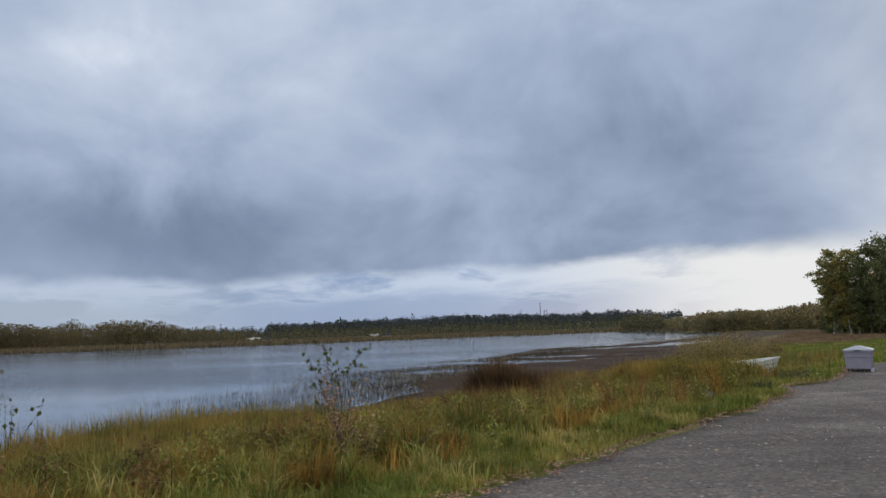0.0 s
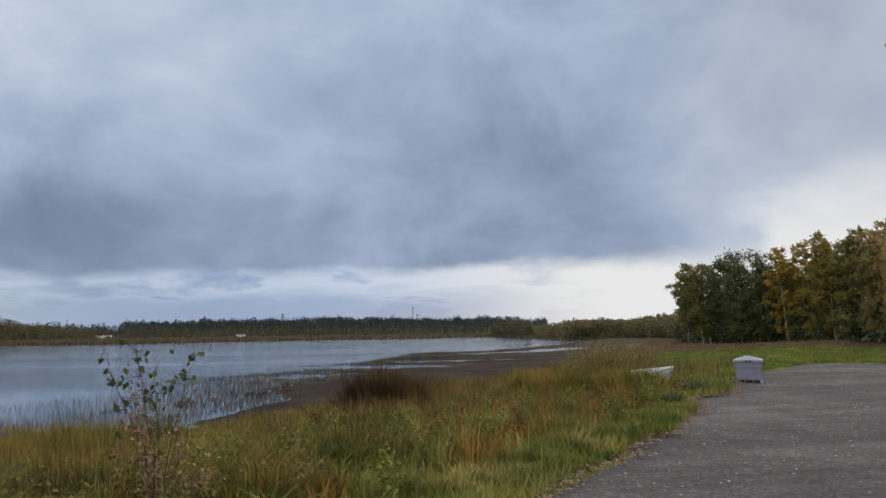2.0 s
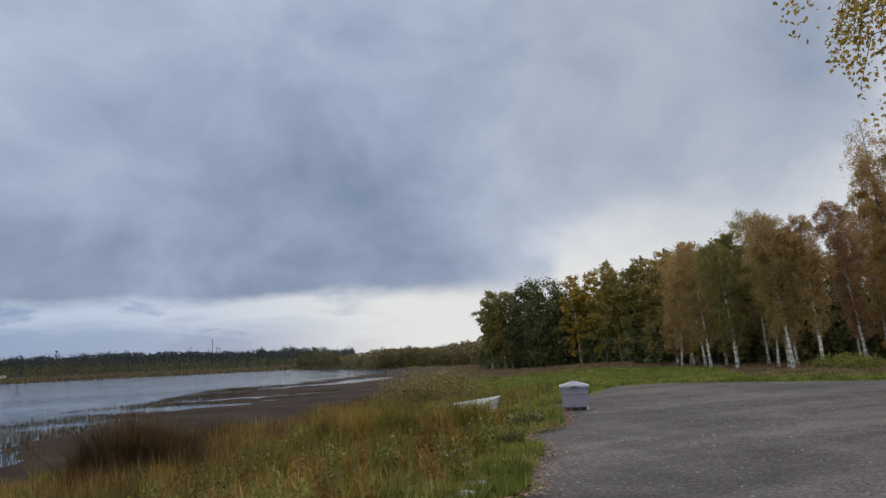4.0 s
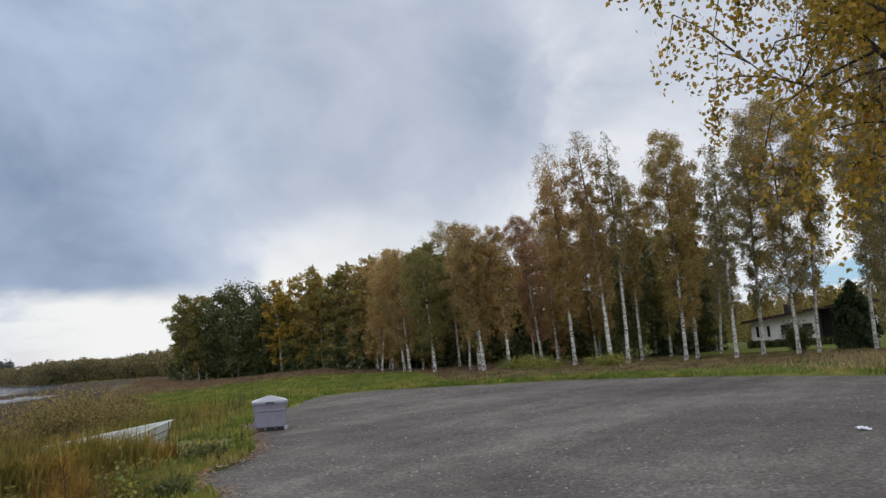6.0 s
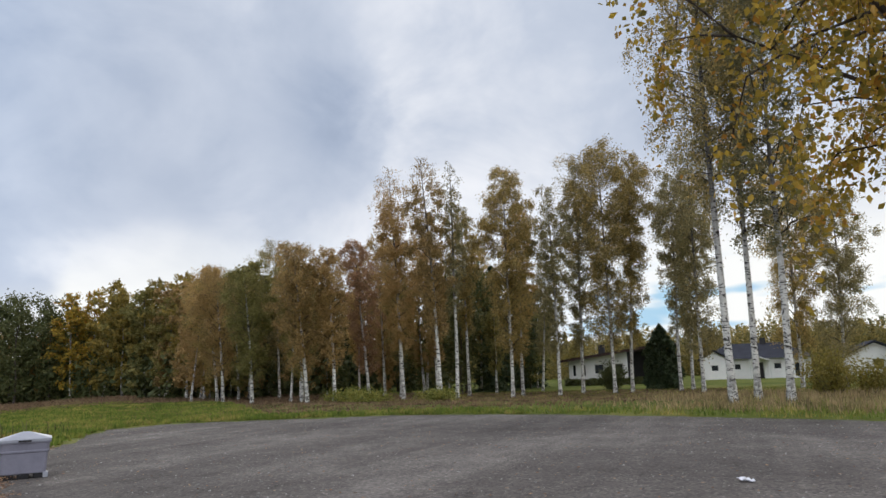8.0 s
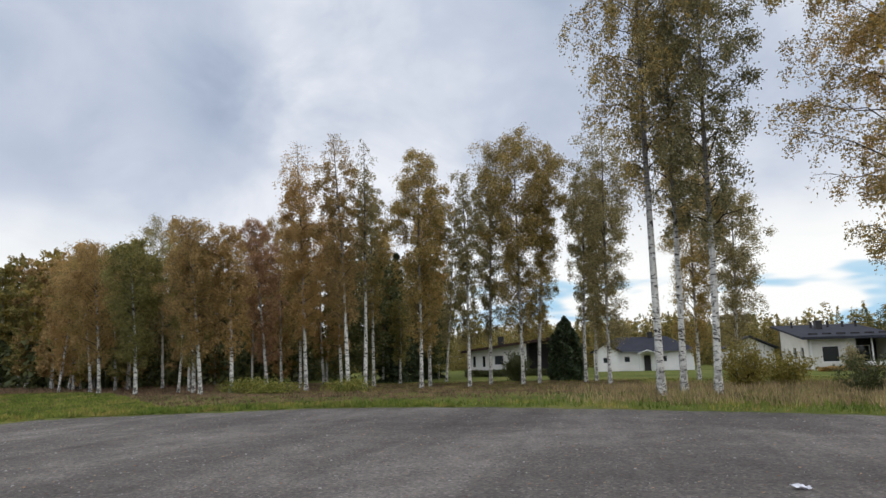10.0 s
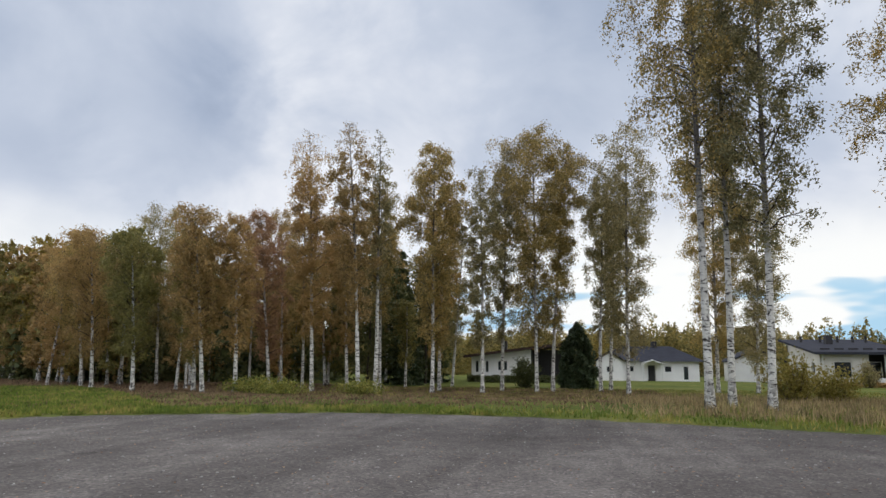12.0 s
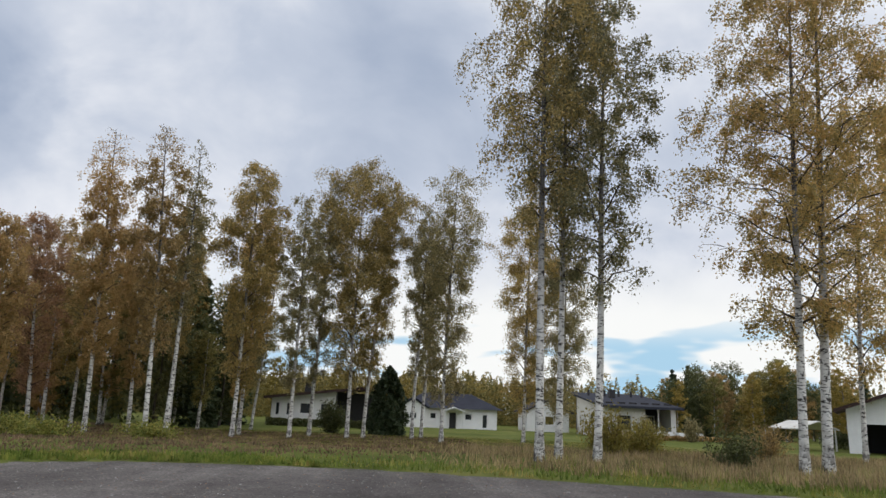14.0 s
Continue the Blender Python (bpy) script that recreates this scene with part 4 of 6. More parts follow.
# reeds in the shallows
n = 420000
x, y = rng.uniform(-16, 22, n), rng.uniform(15, 82, n)
p = lake_mask(x, y)
wide = np.interp(y, [15, 20, 26, 40, 50, 82], [2, 7, 11, 10, 6, 2.5])
keep = (np.degrees(np.arctan2(x - 2.2, y)) > -22 + rng.normal(0, 2.5, n)) & (p > np.interp(y, [15, 18, 20.5, 24], [3.4, 2.6, 0.8, -0.1]) + rng.normal(0, 0.4, n)) & (p < wide * rng.uniform(0.5, 1.1, n)) & clumped(rng, x, y, 2.2, 0.55) & (pool_mask(x, y) < 0.05)
x, y = x[keep], y[keep]
grass("reeds", "thin dead reeds standing in the shallow water", x, y, rng.uniform(0.05, 0.26, len(x)) + np.maximum(0, LAKE_Z - ground_z(x, y)), 0.006 + 0.00036 * y, M_REED, rng, 0.3, True)
# reed bed along the far shore
b = rng.uniform(-60, 20, 34000)
r = np.interp(b, FAR_B, FAR_R) + rng.uniform(-2, 45, len(b))
x, y = 3 + r * np.sin(np.radians(b)), 2 + r * np.cos(np.radians(b))
grass("far_reed_bed", "yellow-brown reed bed along the far shore", x, y, rng.uniform(0.8, 1.7, len(b)), 0.405, M_FAR_REED, rng, 0.3, True)
# fallen leaves: thick along the lot's edge, thin over the lot
p = LOT[rng.integers(14, 100, 8000) % len(LOT)] + rng.normal(0, 0.10, (8000, 2)) + [0.05, -0.05]
q = np.stack([rng.uniform(3, 32, 5200), rng.uniform(-2, 29, 5200)], 1)
p = np.concatenate([p[~((p[:, 0] > 15.6) & (rng.uniform(0, 1, len(p)) < 0.7))], q[inside_lot(q[:, 0], q[:, 1])]])
c = np.column_stack([p, np.maximum(ground_z(p[:, 0], p[:, 1]), 0) + 0.012])
v4, f4 = leaf_quads(rng, c, np.full(len(c), 0.046))
v4[:, 2] = np.repeat(c[:, 2], 4) + (v4[:, 2] - np.repeat(c[:, 2], 4)) * 0.3
tagged(new("fallen_leaves", make_mesh("fallen_leaves", v4, f4, M_LITTER)), "reddish-brown fallen leaves along the gravel edge", "leaf litter", kind="stuff")
# loose stones on the lot
n = 13000
p = np.stack([3 + 29 * rng.uniform(0, 1, n) ** 1.2, rng.uniform(-2, 30, n)], 1)
p = p[inside_lot(p[:, 0], p[:, 1])]
n = len(p)
s = (0.006 + 0.013 * rng.uniform(0, 1, n) ** 3)[:, None]
a = rng.uniform(0, 6.28, n)
ax, ay = np.stack([np.cos(a), np.sin(a), 0 * a], 1) * s * 1.3, np.stack([-np.sin(a), np.cos(a), 0 * a], 1) * s * rng.uniform(0.6, 1.0, n)[:, None]
c = np.column_stack([p, np.full(n, 0.001)])
up = np.array([0, 0, 1.0]) * s * 0.8
v4 = np.stack([c - ax - ay, c + ax - ay, c + ax + ay, c - ax + ay, c - 0.6 * ax - 0.5 * ay + up, c + 0.5 * ax - 0.6 * ay + up, c + 0.6 * ax + 0.5 * ay + 0.9 * up, c - 0.5 * ax + 0.6 * ay + 0.9 * up], 1).reshape(-1, 3)
b8 = 8 * np.arange(n)[:, None]
f4 = np.concatenate([b8 + k for k in ([0, 1, 5, 4], [1, 2, 6, 5], [2, 3, 7, 6], [3, 0, 4, 7], [4, 5, 6, 7])])
tagged(new("loose_stones", make_mesh("loose_stones", v4, f4, M_STONE)), "loose pale stones scattered over the gravel", "stones", kind="stuff")


# ---------- trees ----------
def at(x, y, rz=0.0, sx=1.0, sz=None):
    z = float(ground_z(np.array([x]), np.array([y]))[0])
    return pose(x, y, z - 0.03, 0, 0, rz) @ Matrix.Diagonal((sx, sx, sz or sx, 1))


ROW = "birches beside the gravel lot"
KINDS = {
    "turning": dict(foliage=M_LEAF_BIRCH, label="slender white-barked birch with thinning brown-gold leaves", spec=dict(seed=11, H=16, cb=0.22, R=1.75, boughs=64, leaves=19000, leaf=0.108, full=0.15, droop=0.8, upright=0.85, twigs=9, lean=0.3)),
    "bare_topped": dict(foliage=M_LEAF_GREEN, label="tall white-barked birch with a nearly bare grey top", spec=dict(seed=12, H=16, cb=0.24, R=1.7, boughs=66, leaves=16000, leaf=0.10, full=0.15, droop=0.7, bare_top=0.6, upright=0.9, twigs=9, rods=6, lean=0.3)),
    "greenish": dict(foliage=M_LEAF_GREEN, label="white-barked birch with sparse grey-green leaves", spec=dict(seed=13, H=16, cb=0.22, R=1.8, boughs=62, leaves=18000, leaf=0.10, full=0.15, droop=0.75, bare_top=0.3, upright=0.85, twigs=9, lean=0.3)),
    "rusty": dict(foliage=M_LEAF_RUST, label="white-barked birch with rust-brown leaves", spec=dict(seed=14, H=14, cb=0.16, R=1.9, boughs=66, leaves=19000, leaf=0.108, full=0.15, droop=0.7, upright=0.8, twigs=9, lean=0.3)),
    "bushy": dict(foliage=M_LEAF_BIRCH, label="birch with a full rounded brown-gold crown on a white trunk", spec=dict(seed=15, H=16, cb=0.24, R=2.2, boughs=76, leaves=27000, leaf=0.108, full=0.15, droop=0.6, upright=0.9, twigs=9, lean=0.3)),
}
for name, like, foliage, label in (("rust_bare", "bare_topped", M_LEAF_RUST, "tall white-barked birch with rust-brown leaves and a nearly bare grey top"), ("red_topped", "rusty", M_LEAF_RED, "birch with reddish-brown autumn leaves"),
                                   ("olive", "greenish", M_WOOD_GREEN, "birch with olive-yellow leaves down to its lower trunk"), ("grey_green", "greenish", M_LEAF_GREEN, "tall birch with a loose grey-green crown")):
    KINDS[name] = dict(KINDS[like], foliage=foliage, label=label)
MADE = {}


def again(ob, m):
    """A copy of a tree at its own size."""
    keep = ob.scale.copy()
    ob.scale = (1, 1, 1)
    made = copy_thing(ob, m)
    ob.scale = keep
    return made


def plant(kind, x, y, H, turn, wide=1.0):
    k = KINDS[kind]
    size = H / k["spec"]["H"]
    m = at(x, y, turn, size * wide, size)
    if kind in MADE:
        return again(MADE[kind], m)
    MADE[kind] = broadleaf("birch_tree", m, k["label"], "birch", ROW, M_BARK, k["foliage"], **k["spec"])

def row_birch(kind, seed, x, y, H, R, tip, cb, bare, leaves, droop=0.75, bulge=1.5):
    """A birch of the row with a crown of its own: tip is how far its top leans, cb where the crown starts, bare how thin its top is."""
    k = KINDS[kind]
    broadleaf("birch_tree", at(x, y), k["label"], "birch", ROW, M_BARK, k["foliage"], seed=seed, H=H, cb=cb, R=R, boughs=70, leaves=int(1.3 * leaves), leaf=0.098, full=0.10, droop=1.25 * droop, bare_top=bare, clump=1.6,
              upright=0.9, twigs=9, rods=6 if bare > 0.4 else 4, lean=0.12, taper=0.12, girth=0.105 + 0.0015 * H, tip=tip, fuzz=0.07, bulge=2.0 if R > 2.1 else bulge)


for kind, seed, x, y, H, R, tip, cb, bare, leaves in (
        ("rust_bare", 101, 47.6, 29.4, 15.8, 1.65, (-0.4, 0.8), 0.20, 0.93, 23000), ("rust_bare", 102, 45.5, 25.8, 15.6, 1.35, (-0.2, 0.7), 0.24, 0.85, 16000),
        ("bare_topped", 103, 46.9, 25.3, 15.5, 0.95, (-0.1, 0.2), 0.34, 0.9, 6500), ("turning", 104, 54.6, 27.4, 14.2, 1.15, (0, 0.1), 0.30, 0.3, 14000),
        ("rusty", 105, 52.0, 28.8, 12.0, 1.25, (-0.2, 0.5), 0.20, 0.2, 15000), ("bushy", 106, 50.6, 22.8, 15.8, 1.95, (0, 0), 0.17, 0.15, 33000), ("turning", 107, 54.0, 23.1, 14.0, 1.35, (0, -0.2), 0.17, 0.2, 15000)):
    row_birch(kind, seed, x, y, H, R, tip, cb, bare, leaves)
for kind, seed, x, y, H, R, tip, cb, bare, leaves in (
        ("greenish", 108, 51.4, 19.8, 14.4, 1.35, (0, 0.2), 0.17, 0.5, 15000), ("greenish", 109, 55.5, 19.1, 16.9, 1.5, (0.1, -0.6), 0.18, 0.45, 19000), ("bushy", 110, 54.4, 16.7, 17.4, 2.95, (0, 0), 0.19, 0.2, 50000),
        ("turning", 111, 56.0, 15.75, 17.3, 1.5, (0, -1.0), 0.19, 0.25, 21000), ("greenish", 112, 57.0, 12.6, 15.2, 1.35, (0, -0.7), 0.24, 0.2, 16000), ("greenish", 113, 58.6, 11.9, 14.6, 1.2, (0, -0.7), 0.24, 0.3, 13000),
        ("bare_topped", 114, 53.4, 11.0, 17.4, 2.3, (0, -0.5), 0.13, 0.68, 30000)):
    row_birch(kind, seed, x, y, H, R, tip, cb, bare, leaves)
for kind, seed, x, y, H, R, tip, cb, bare, leaves in (
        ("turning", 115, 58.0, 5.0, 17.0, 2.5, (0, -0.3), 0.11, 0.4, 36000), ("greenish", 116, 58.5, 2.4, 13.2, 2.1, (-0.2, -0.6), 0.11, 0.3, 26000), ("red_topped", 117, 50.0, 33.3, 11.4, 1.6, (-0.4, 0.8), 0.16, 0.1, 18000),
        ("rusty", 118, 42.6, 31.6, 9.4, 1.25, (-0.2, 0.4), 0.20, 0.1, 13000), ("rusty", 119, 41.8, 33.0, 9.7, 1.7, (-0.4, 0.6), 0.20, 0.2, 18000), ("olive", 120, 44.2, 35.0, 9.2, 1.5, (-0.3, 0.5), 0.16, 0.2, 15000)):
    row_birch(kind, seed, x, y, H, R, tip, cb, bare, leaves, 0.6)
for kind, seed, x, y, H, R, tip, cb, bare, leaves in (
        ("olive", 121, 41.4, 36.8, 8.4, 1.6, (-0.4, 0.6), 0.18, 0.2, 14000), ("grey_green", 122, 57.0, 46.2, 13.6, 2.4, (-0.3, 0.4), 0.20, 0.3, 18000), ("rusty", 123, 46.0, 43.0, 9.8, 1.9, (-0.5, 0.6), 0.18, 0.15, 17000),
        ("turning", 124, 50.2, 47.2, 9.6, 1.9, (-0.8, 0.9), 0.18, 0.1, 15000), ("olive", 125, 54.0, 48.2, 10.9, 1.8, (-0.6, 0.7), 0.18, 0.1, 14000), ("rusty", 126, 57.5, 36.0, 13.4, 1.7, (-0.2, 0.5), 0.20, 0.2, 15000)):
    row_birch(kind, seed, x, y, H, R, tip, cb, bare, leaves, 0.6)
for kind, x, y, H, turn in (
        ("greenish", 63.0, 24.0, 12.5, 5), ("rusty", 51.7, 51.3, 10.4, 33), ("rusty", 60.5, 52.0, 11.3, 5), ("turning", 58.4, 53.9, 11.1, 190), ("turning", 62.0, 41.0, 12.2, 155), ("rusty", 60.0, 33.5, 12.2, 260),
        ("turning", 54.5, 33.0, 12.6, 21), ("rusty", 55.0, 42.0, 11.4, 222), ("greenish", 50.5, 39.5, 10.6, 81), ("rusty", 47.4, 38.2, 9.8, 111), ("turning", 64.0, 29.8, 13.0, 270)):
    plant(kind, x, y, H, turn, 1.2)
# a young birch among the trunks
row_birch("olive", 127, 59.5, 26.9, 6.4, 1.1, (0, 0.1), 0.22, 0.0, 5000, 0.4)

GROUP = "tall birches at the lot's far edge"
broadleaf("birch_tree", at(35.0, 9.3, 0), "tall birch with black-flecked white trunk and drooping olive leaves", "birch", GROUP, M_BARK, M_LEAF_BIRCH, seed=21, H=22, cb=0.36, R=2.9, boughs=60, leaves=32000, leaf=0.10, twigs=10, rods=6, full=0.06, droop=1.5, upright=0.75, girth=0.155, lean=0.08, tip=(-0.1, -0.4), bulge=0.8, taper=0.05, low=0.4, clump=1.4, fuzz=0.045)
broadleaf("birch_tree", at(35.9, 8.4, 0), "tall birch with black-flecked white trunk and brown-gold leaves", "birch", GROUP, M_BARK, M_LEAF_GREEN, seed=22, H=19, cb=0.33, R=2.0, boughs=52, leaves=17000, leaf=0.10, twigs=9, rods=6, full=0.06, droop=1.2, upright=0.85, girth=0.135, lean=0.1, tip=(0.0, -0.3), clump=1.4, fuzz=0.05)
broadleaf("birch_tree", at(34.75, 7.35, 0), "leaning birch with a grey trunk and dull green leaves", "birch", GROUP, M_BARK, M_LEAF_GREEN, seed=23, H=18.5, cb=0.29, R=2.7, boughs=56, leaves=27000, leaf=0.10, twigs=9, rods=6, full=0.06, droop=0.8, upright=0.7, girth=0.145, lean=0.14, tip=(-0.1, -0.5), clump=1.2, fuzz=0.045)
broadleaf("birch_tree", at(32.6, 1.3, 0), "birch with a straight white trunk and yellowing leaves", "birch", GROUP, M_BARK, M_LEAF_BIRCH, seed=24, H=18.5, cb=0.20, R=3.7, boughs=50, leaves=36000, leaf=0.09, twigs=11, rods=8, full=0.10, droop=0.7, upright=0.62, girth=0.15, lean=0.07, tip=(-0.5, -0.75), taper=0.05, low=0.8, clump=1.2, fuzz=0.032)
broadleaf("birch_tree", at(33.2, 0.1, 0), "birch with a stout white trunk and yellow-brown leaves", "birch", GROUP, M_BARK, M_LEAF_BIRCH, seed=25, H=19, cb=0.22, R=3.7, boughs=50, leaves=36000, leaf=0.09, twigs=11, rods=8, full=0.10, droop=0.7, upright=0.65, girth=0.175, lean=0.07, tip=(-0.6, -0.9), taper=0.05, low=0.8, clump=1.2, fuzz=0.032)
broadleaf("birch_tree", at(40.6, -6.7, 0), "birch with a thin white trunk and gold-brown leaves", "birch", GROUP, M_BARK, M_LEAF_BIRCH, seed=26, H=17, cb=0.18, R=2.8, boughs=60, leaves=26000, leaf=0.12, twigs=8, droop=0.9, upright=0.8, clump=1.0)
# the golden birch close to the walk
broadleaf("birch_tree", at(12.1, 7.3, 0), "golden-yellow birch with long hanging twigs beside the lot", "birch", "", M_BARK, M_LEAF_GOLD, seed=31, H=9.2, cb=0.29, R=2.1, boughs=64, leaves=58000, leaf=0.054, droop=1.05, girth=0.12, lean=0.15, upright=0.7, full=0.11, twigs=12, rods=11, three=False, taper=0.2, fuzz=0.034, low=0.62, rod=1.3, clump=2.2,
          great=((1.97, 2.8, 2.5, 3.0, 0.045), (2.28, 3.2, 2.45, 2.2, 0.038), (2.7, 3.6, 2.2, 1.8, 0.032), (1.6, 2.7, 2.0, 1.7, 0.035)))

# the woods
WOOD = "trees of the lakeside wood"
FOREST = {
    "gold": broadleaf("wood_tree", at(66, 75), "yellow autumn tree at the edge of the wood", "tree", WOOD, M_BARK, M_WOOD_GOLD, seed=41, H=12.5, cb=0.03, R=2.2, boughs=36, leaves=3900, leaf=0.31, droop=0.3, rods=0, twigs=7, taper=0.25, upright=0.75, full=0.1, fuzz=0.085),
    "dark": broadleaf("wood_tree", at(63.5, 91), "broad dark green tree at the edge of the wood", "tree", WOOD, M_DARKBARK, M_LEAF_DARK, seed=42, H=12.5, cb=0.03, R=3.6, boughs=36, leaves=3900, leaf=0.31, droop=0.3, rods=0, twigs=7, taper=0.25, upright=0.75, full=0.1, fuzz=0.085),
    "rust": broadleaf("wood_tree", at(64, 66), "rust-brown autumn tree in the wood", "tree", WOOD, M_BARK, M_LEAF_RUST, seed=43, H=12.5, cb=0.03, R=2.1, boughs=36, leaves=3900, leaf=0.31, droop=0.3, rods=0, twigs=7, taper=0.25, upright=0.75, full=0.1, fuzz=0.085),
    "green": broadleaf("wood_tree", at(60.5, 99), "green-yellow leafy tree in the wood", "tree", WOOD, M_BARK, M_WOOD_GREEN, seed=44, H=12.5, cb=0.03, R=2.4, boughs=36, leaves=3900, leaf=0.31, droop=0.3, rods=0, twigs=7, taper=0.25, upright=0.75, full=0.1, fuzz=0.085),
    "spruce": spruce("spruce", at(74, 84), "dark green spruce standing in the wood", WOOD, 45, 13, 2.3, 4800),
    "golden": broadleaf("wood_tree", at(65.2, 82.5), "bright golden tree at the edge of the wood", "tree", WOOD, M_BARK, M_LEAF_GOLD, seed=46, H=12.5, cb=0.03, R=2.3, boughs=36, leaves=3900, leaf=0.31, droop=0.3, rods=0, twigs=7, taper=0.25, upright=0.75, full=0.1, fuzz=0.085),
}
rng = np.random.default_rng(77)
FRONT = np.array([(66, 33), (60, 40), (54, 47), (57.5, 55), (63.5, 64), (66.5, 74), (64.5, 86), (60.5, 100)], float)
kinds = ["gold", "rust", "green", "dark", "spruce"]


def in_front(w):
    return np.array([np.interp(w * 7, range(8), FRONT[:, k]) for k in (0, 1)])


# the front rank, from the shore end
for w, kind, size in ((0.995, "green", 0.92), (0.965, "gold", 0.95), (0.94, "green", 0.98), (0.915, "dark", 1.05), (0.885, "dark", 1.12), (0.855, "dark", 1.02), (0.80, "golden", 1.05), (0.77, "gold", 1.1), (0.74, "green", 1.0), (0.70, "gold", 1.08), (0.67, "green", 1.05),
                      (0.63, "gold", 1.1), (0.60, "green", 1.0), (0.57, "rust", 1.0), (0.53, "gold", 1.05), (0.50, "rust", 1.02), (0.46, "green", 0.98), (0.42, "rust", 1.0), (0.38, "gold", 0.95), (0.34, "rust", 0.98), (0.30, "green", 1.0)):
    p = in_front(w) + rng.normal(0, 0.8, 2)
    again(FOREST[kind], at(float(p[0]), float(p[1]), float(rng.uniform(0, 360)), size * rng.uniform(0.9, 1.15), 0.95 * size * rng.uniform(0.93, 1.05)))
for i in range(92):
    w = rng.uniform(0, 1)
    p = in_front(w)
    way = (p - [5, 6]) / np.linalg.norm(p - [5, 6])
    deep = rng.uniform(2, 30)
    p = p + way * deep + rng.normal(0, 1.2, 2)
    share = [0.22, 0.22, 0.24, 0.20, 0.12] if deep < 8 else [0.08, 0.12, 0.2, 0.36, 0.24]
    ob = FOREST[kinds[rng.choice(5, p=share)]]
    size = rng.uniform(0.68, 0.86) + 0.004 * deep
    again(ob, at(float(p[0]), float(p[1]), float(rng.uniform(0, 360)), size * rng.uniform(0.9, 1.2), size))


# dark trees between the birches and the white house
for x, y, kind, size in ((62, 30.5, "dark", 0.85), (65, 28.8, "spruce", 0.9), (68, 27.4, "dark", 0.8), (71, 26.6, "green", 0.75), (66, 32.0, "dark", 0.95), (74, 28.5, "spruce", 0.95), (60.5, 33.5, "green", 0.9), (70, 30.5, "dark", 0.9), (58.5, 29.5, "dark", 0.7)):
    again(FOREST[kind], at(x, y, 53.0 * x, size * 1.1, size))


# ---------- distant woods ----------
def far_wood(seed, n, b0, b1, near, deep, H0, H1, mat, name, label, spiky=0.3, per=40, round_top=0.27, bit=0.115, fade=0.0):
    """Distant trees as clumps of leaves; near gives the distance of the front rank for a bearing."""
    rng = np.random.default_rng(seed)
    b = rng.uniform(b0, b1, n)
    r = near(b) + deep * rng.uniform(0, 1, n) ** 1.5
    x, y = 3 + r * np.sin(np.radians(b)), 2 + r * np.cos(np.radians(b))
    H = rng.uniform(H0, H1, n) * (1 + 0.28 * wobble(x, y, 70.0) + 0.10 * wobble(x, y, 23.0)) * np.interp(b, [16, 19, 26, 36, 44], [1, 0.72, 1.05, 1.4, 1.4]) * np.where(rng.uniform(0, 1, n) < 0.05, 1.2, 1.0)
    if fade:
        H = H * (1 - 0.45 * smooth01(b, b1 - fade, b1))
    spike = rng.uniform(0, 1, n) < spiky
    q = rng.uniform(0.0, 1, (n, per)) ** 0.9
    wide = np.where(spike[:, None], 0.20 * (1.02 - q), round_top * np.sin(np.pi * np.clip(0.2 + 0.76 * q, 0, 1)) ** 0.6) * H[:, None]
    az, k = rng.uniform(0, 6.283, (n, per)), rng.uniform(0.1, 1, (n, per)) ** 0.5
    c = np.stack([x[:, None] + np.cos(az) * wide * k, y[:, None] + np.sin(az) * wide * k, ground_z(x, y)[:, None] + q * H[:, None]], -1).reshape(-1, 3)
    me = make_mesh(name, *leaf_quads(rng, c, np.repeat(H * bit, per), 0.0, True), mat)
    return tagged(new(name, me), label, "distant woods", kind="stuff")


def shore(extra):
    return lambda b: np.interp(b, FAR_B, FAR_R) + extra


far_wood(1, 3600, -62, 15, shore(110), 240, 4.4, 7.6, M_FAR_DARK, "far_forest", "dark mixed forest behind the far shore", 0.5, 64, 0.27, 0.085)
# the far hill looks hazy by its leaf colour alone
far_wood(9, 3600, -14, 20, lambda b: 1150 + 0 * b, 420, 14, 17.5, M_FAR_HAZE, "far_hill_forest", "dark forest on a far hill beyond the lake, haze painted into its leaf colour", 0.15, 36)
far_wood(2, 1100, -62, -16, shore(95), 50, 8.2, 10.6, M_FAR_GOLD, "far_birch_wood", "yellow-brown birch wood on the far shore", 0.0, 210, 0.30, 0.052, 10.0)
far_wood(3, 640, -28, 15, shore(74), 90, 2.2, 5.2, M_FAR_OLIVE, "far_shore_bushes", "olive bushes and low trees along the far shore", 0.0, 80)
far_wood(4, 160, 15.2, 18.4, shore(6), 40, 5.4, 7.8, M_FAR_OLIVE, "headland_trees", "dark olive trees on a low headland", 0.1, 90)
far_wood(5, 1700, 17, 44, shore(10), 90, 4.2, 5.3, M_FAR_RIDGE, "far_ridge_wood", "brown-yellow wooded ridge beyond the bay", 0.0, 60, 0.34)
far_wood(6, 260, 17, 44, shore(8), 60, 3, 4.6, M_FAR_OLIVE, "far_ridge_trees", "green trees on the ridge beyond the bay", 0.1, 80)
far_wood(7, 2200, 52, 140, lambda b: 116 + 0 * b, 45, 3.9, 5.2, M_WOOD_BACK, "wood_behind_houses", "yellow-brown wood behind the houses", 0.3, 160, 0.17, 0.052)
far_wood(8, 110, 52, 140, lambda b: 130 + 0 * b, 50, 4.4, 6.2, M_LEAF_DARK, "spruces_behind_houses", "dark spruces behind the houses", 0.8, 150, 0.2, 0.07)


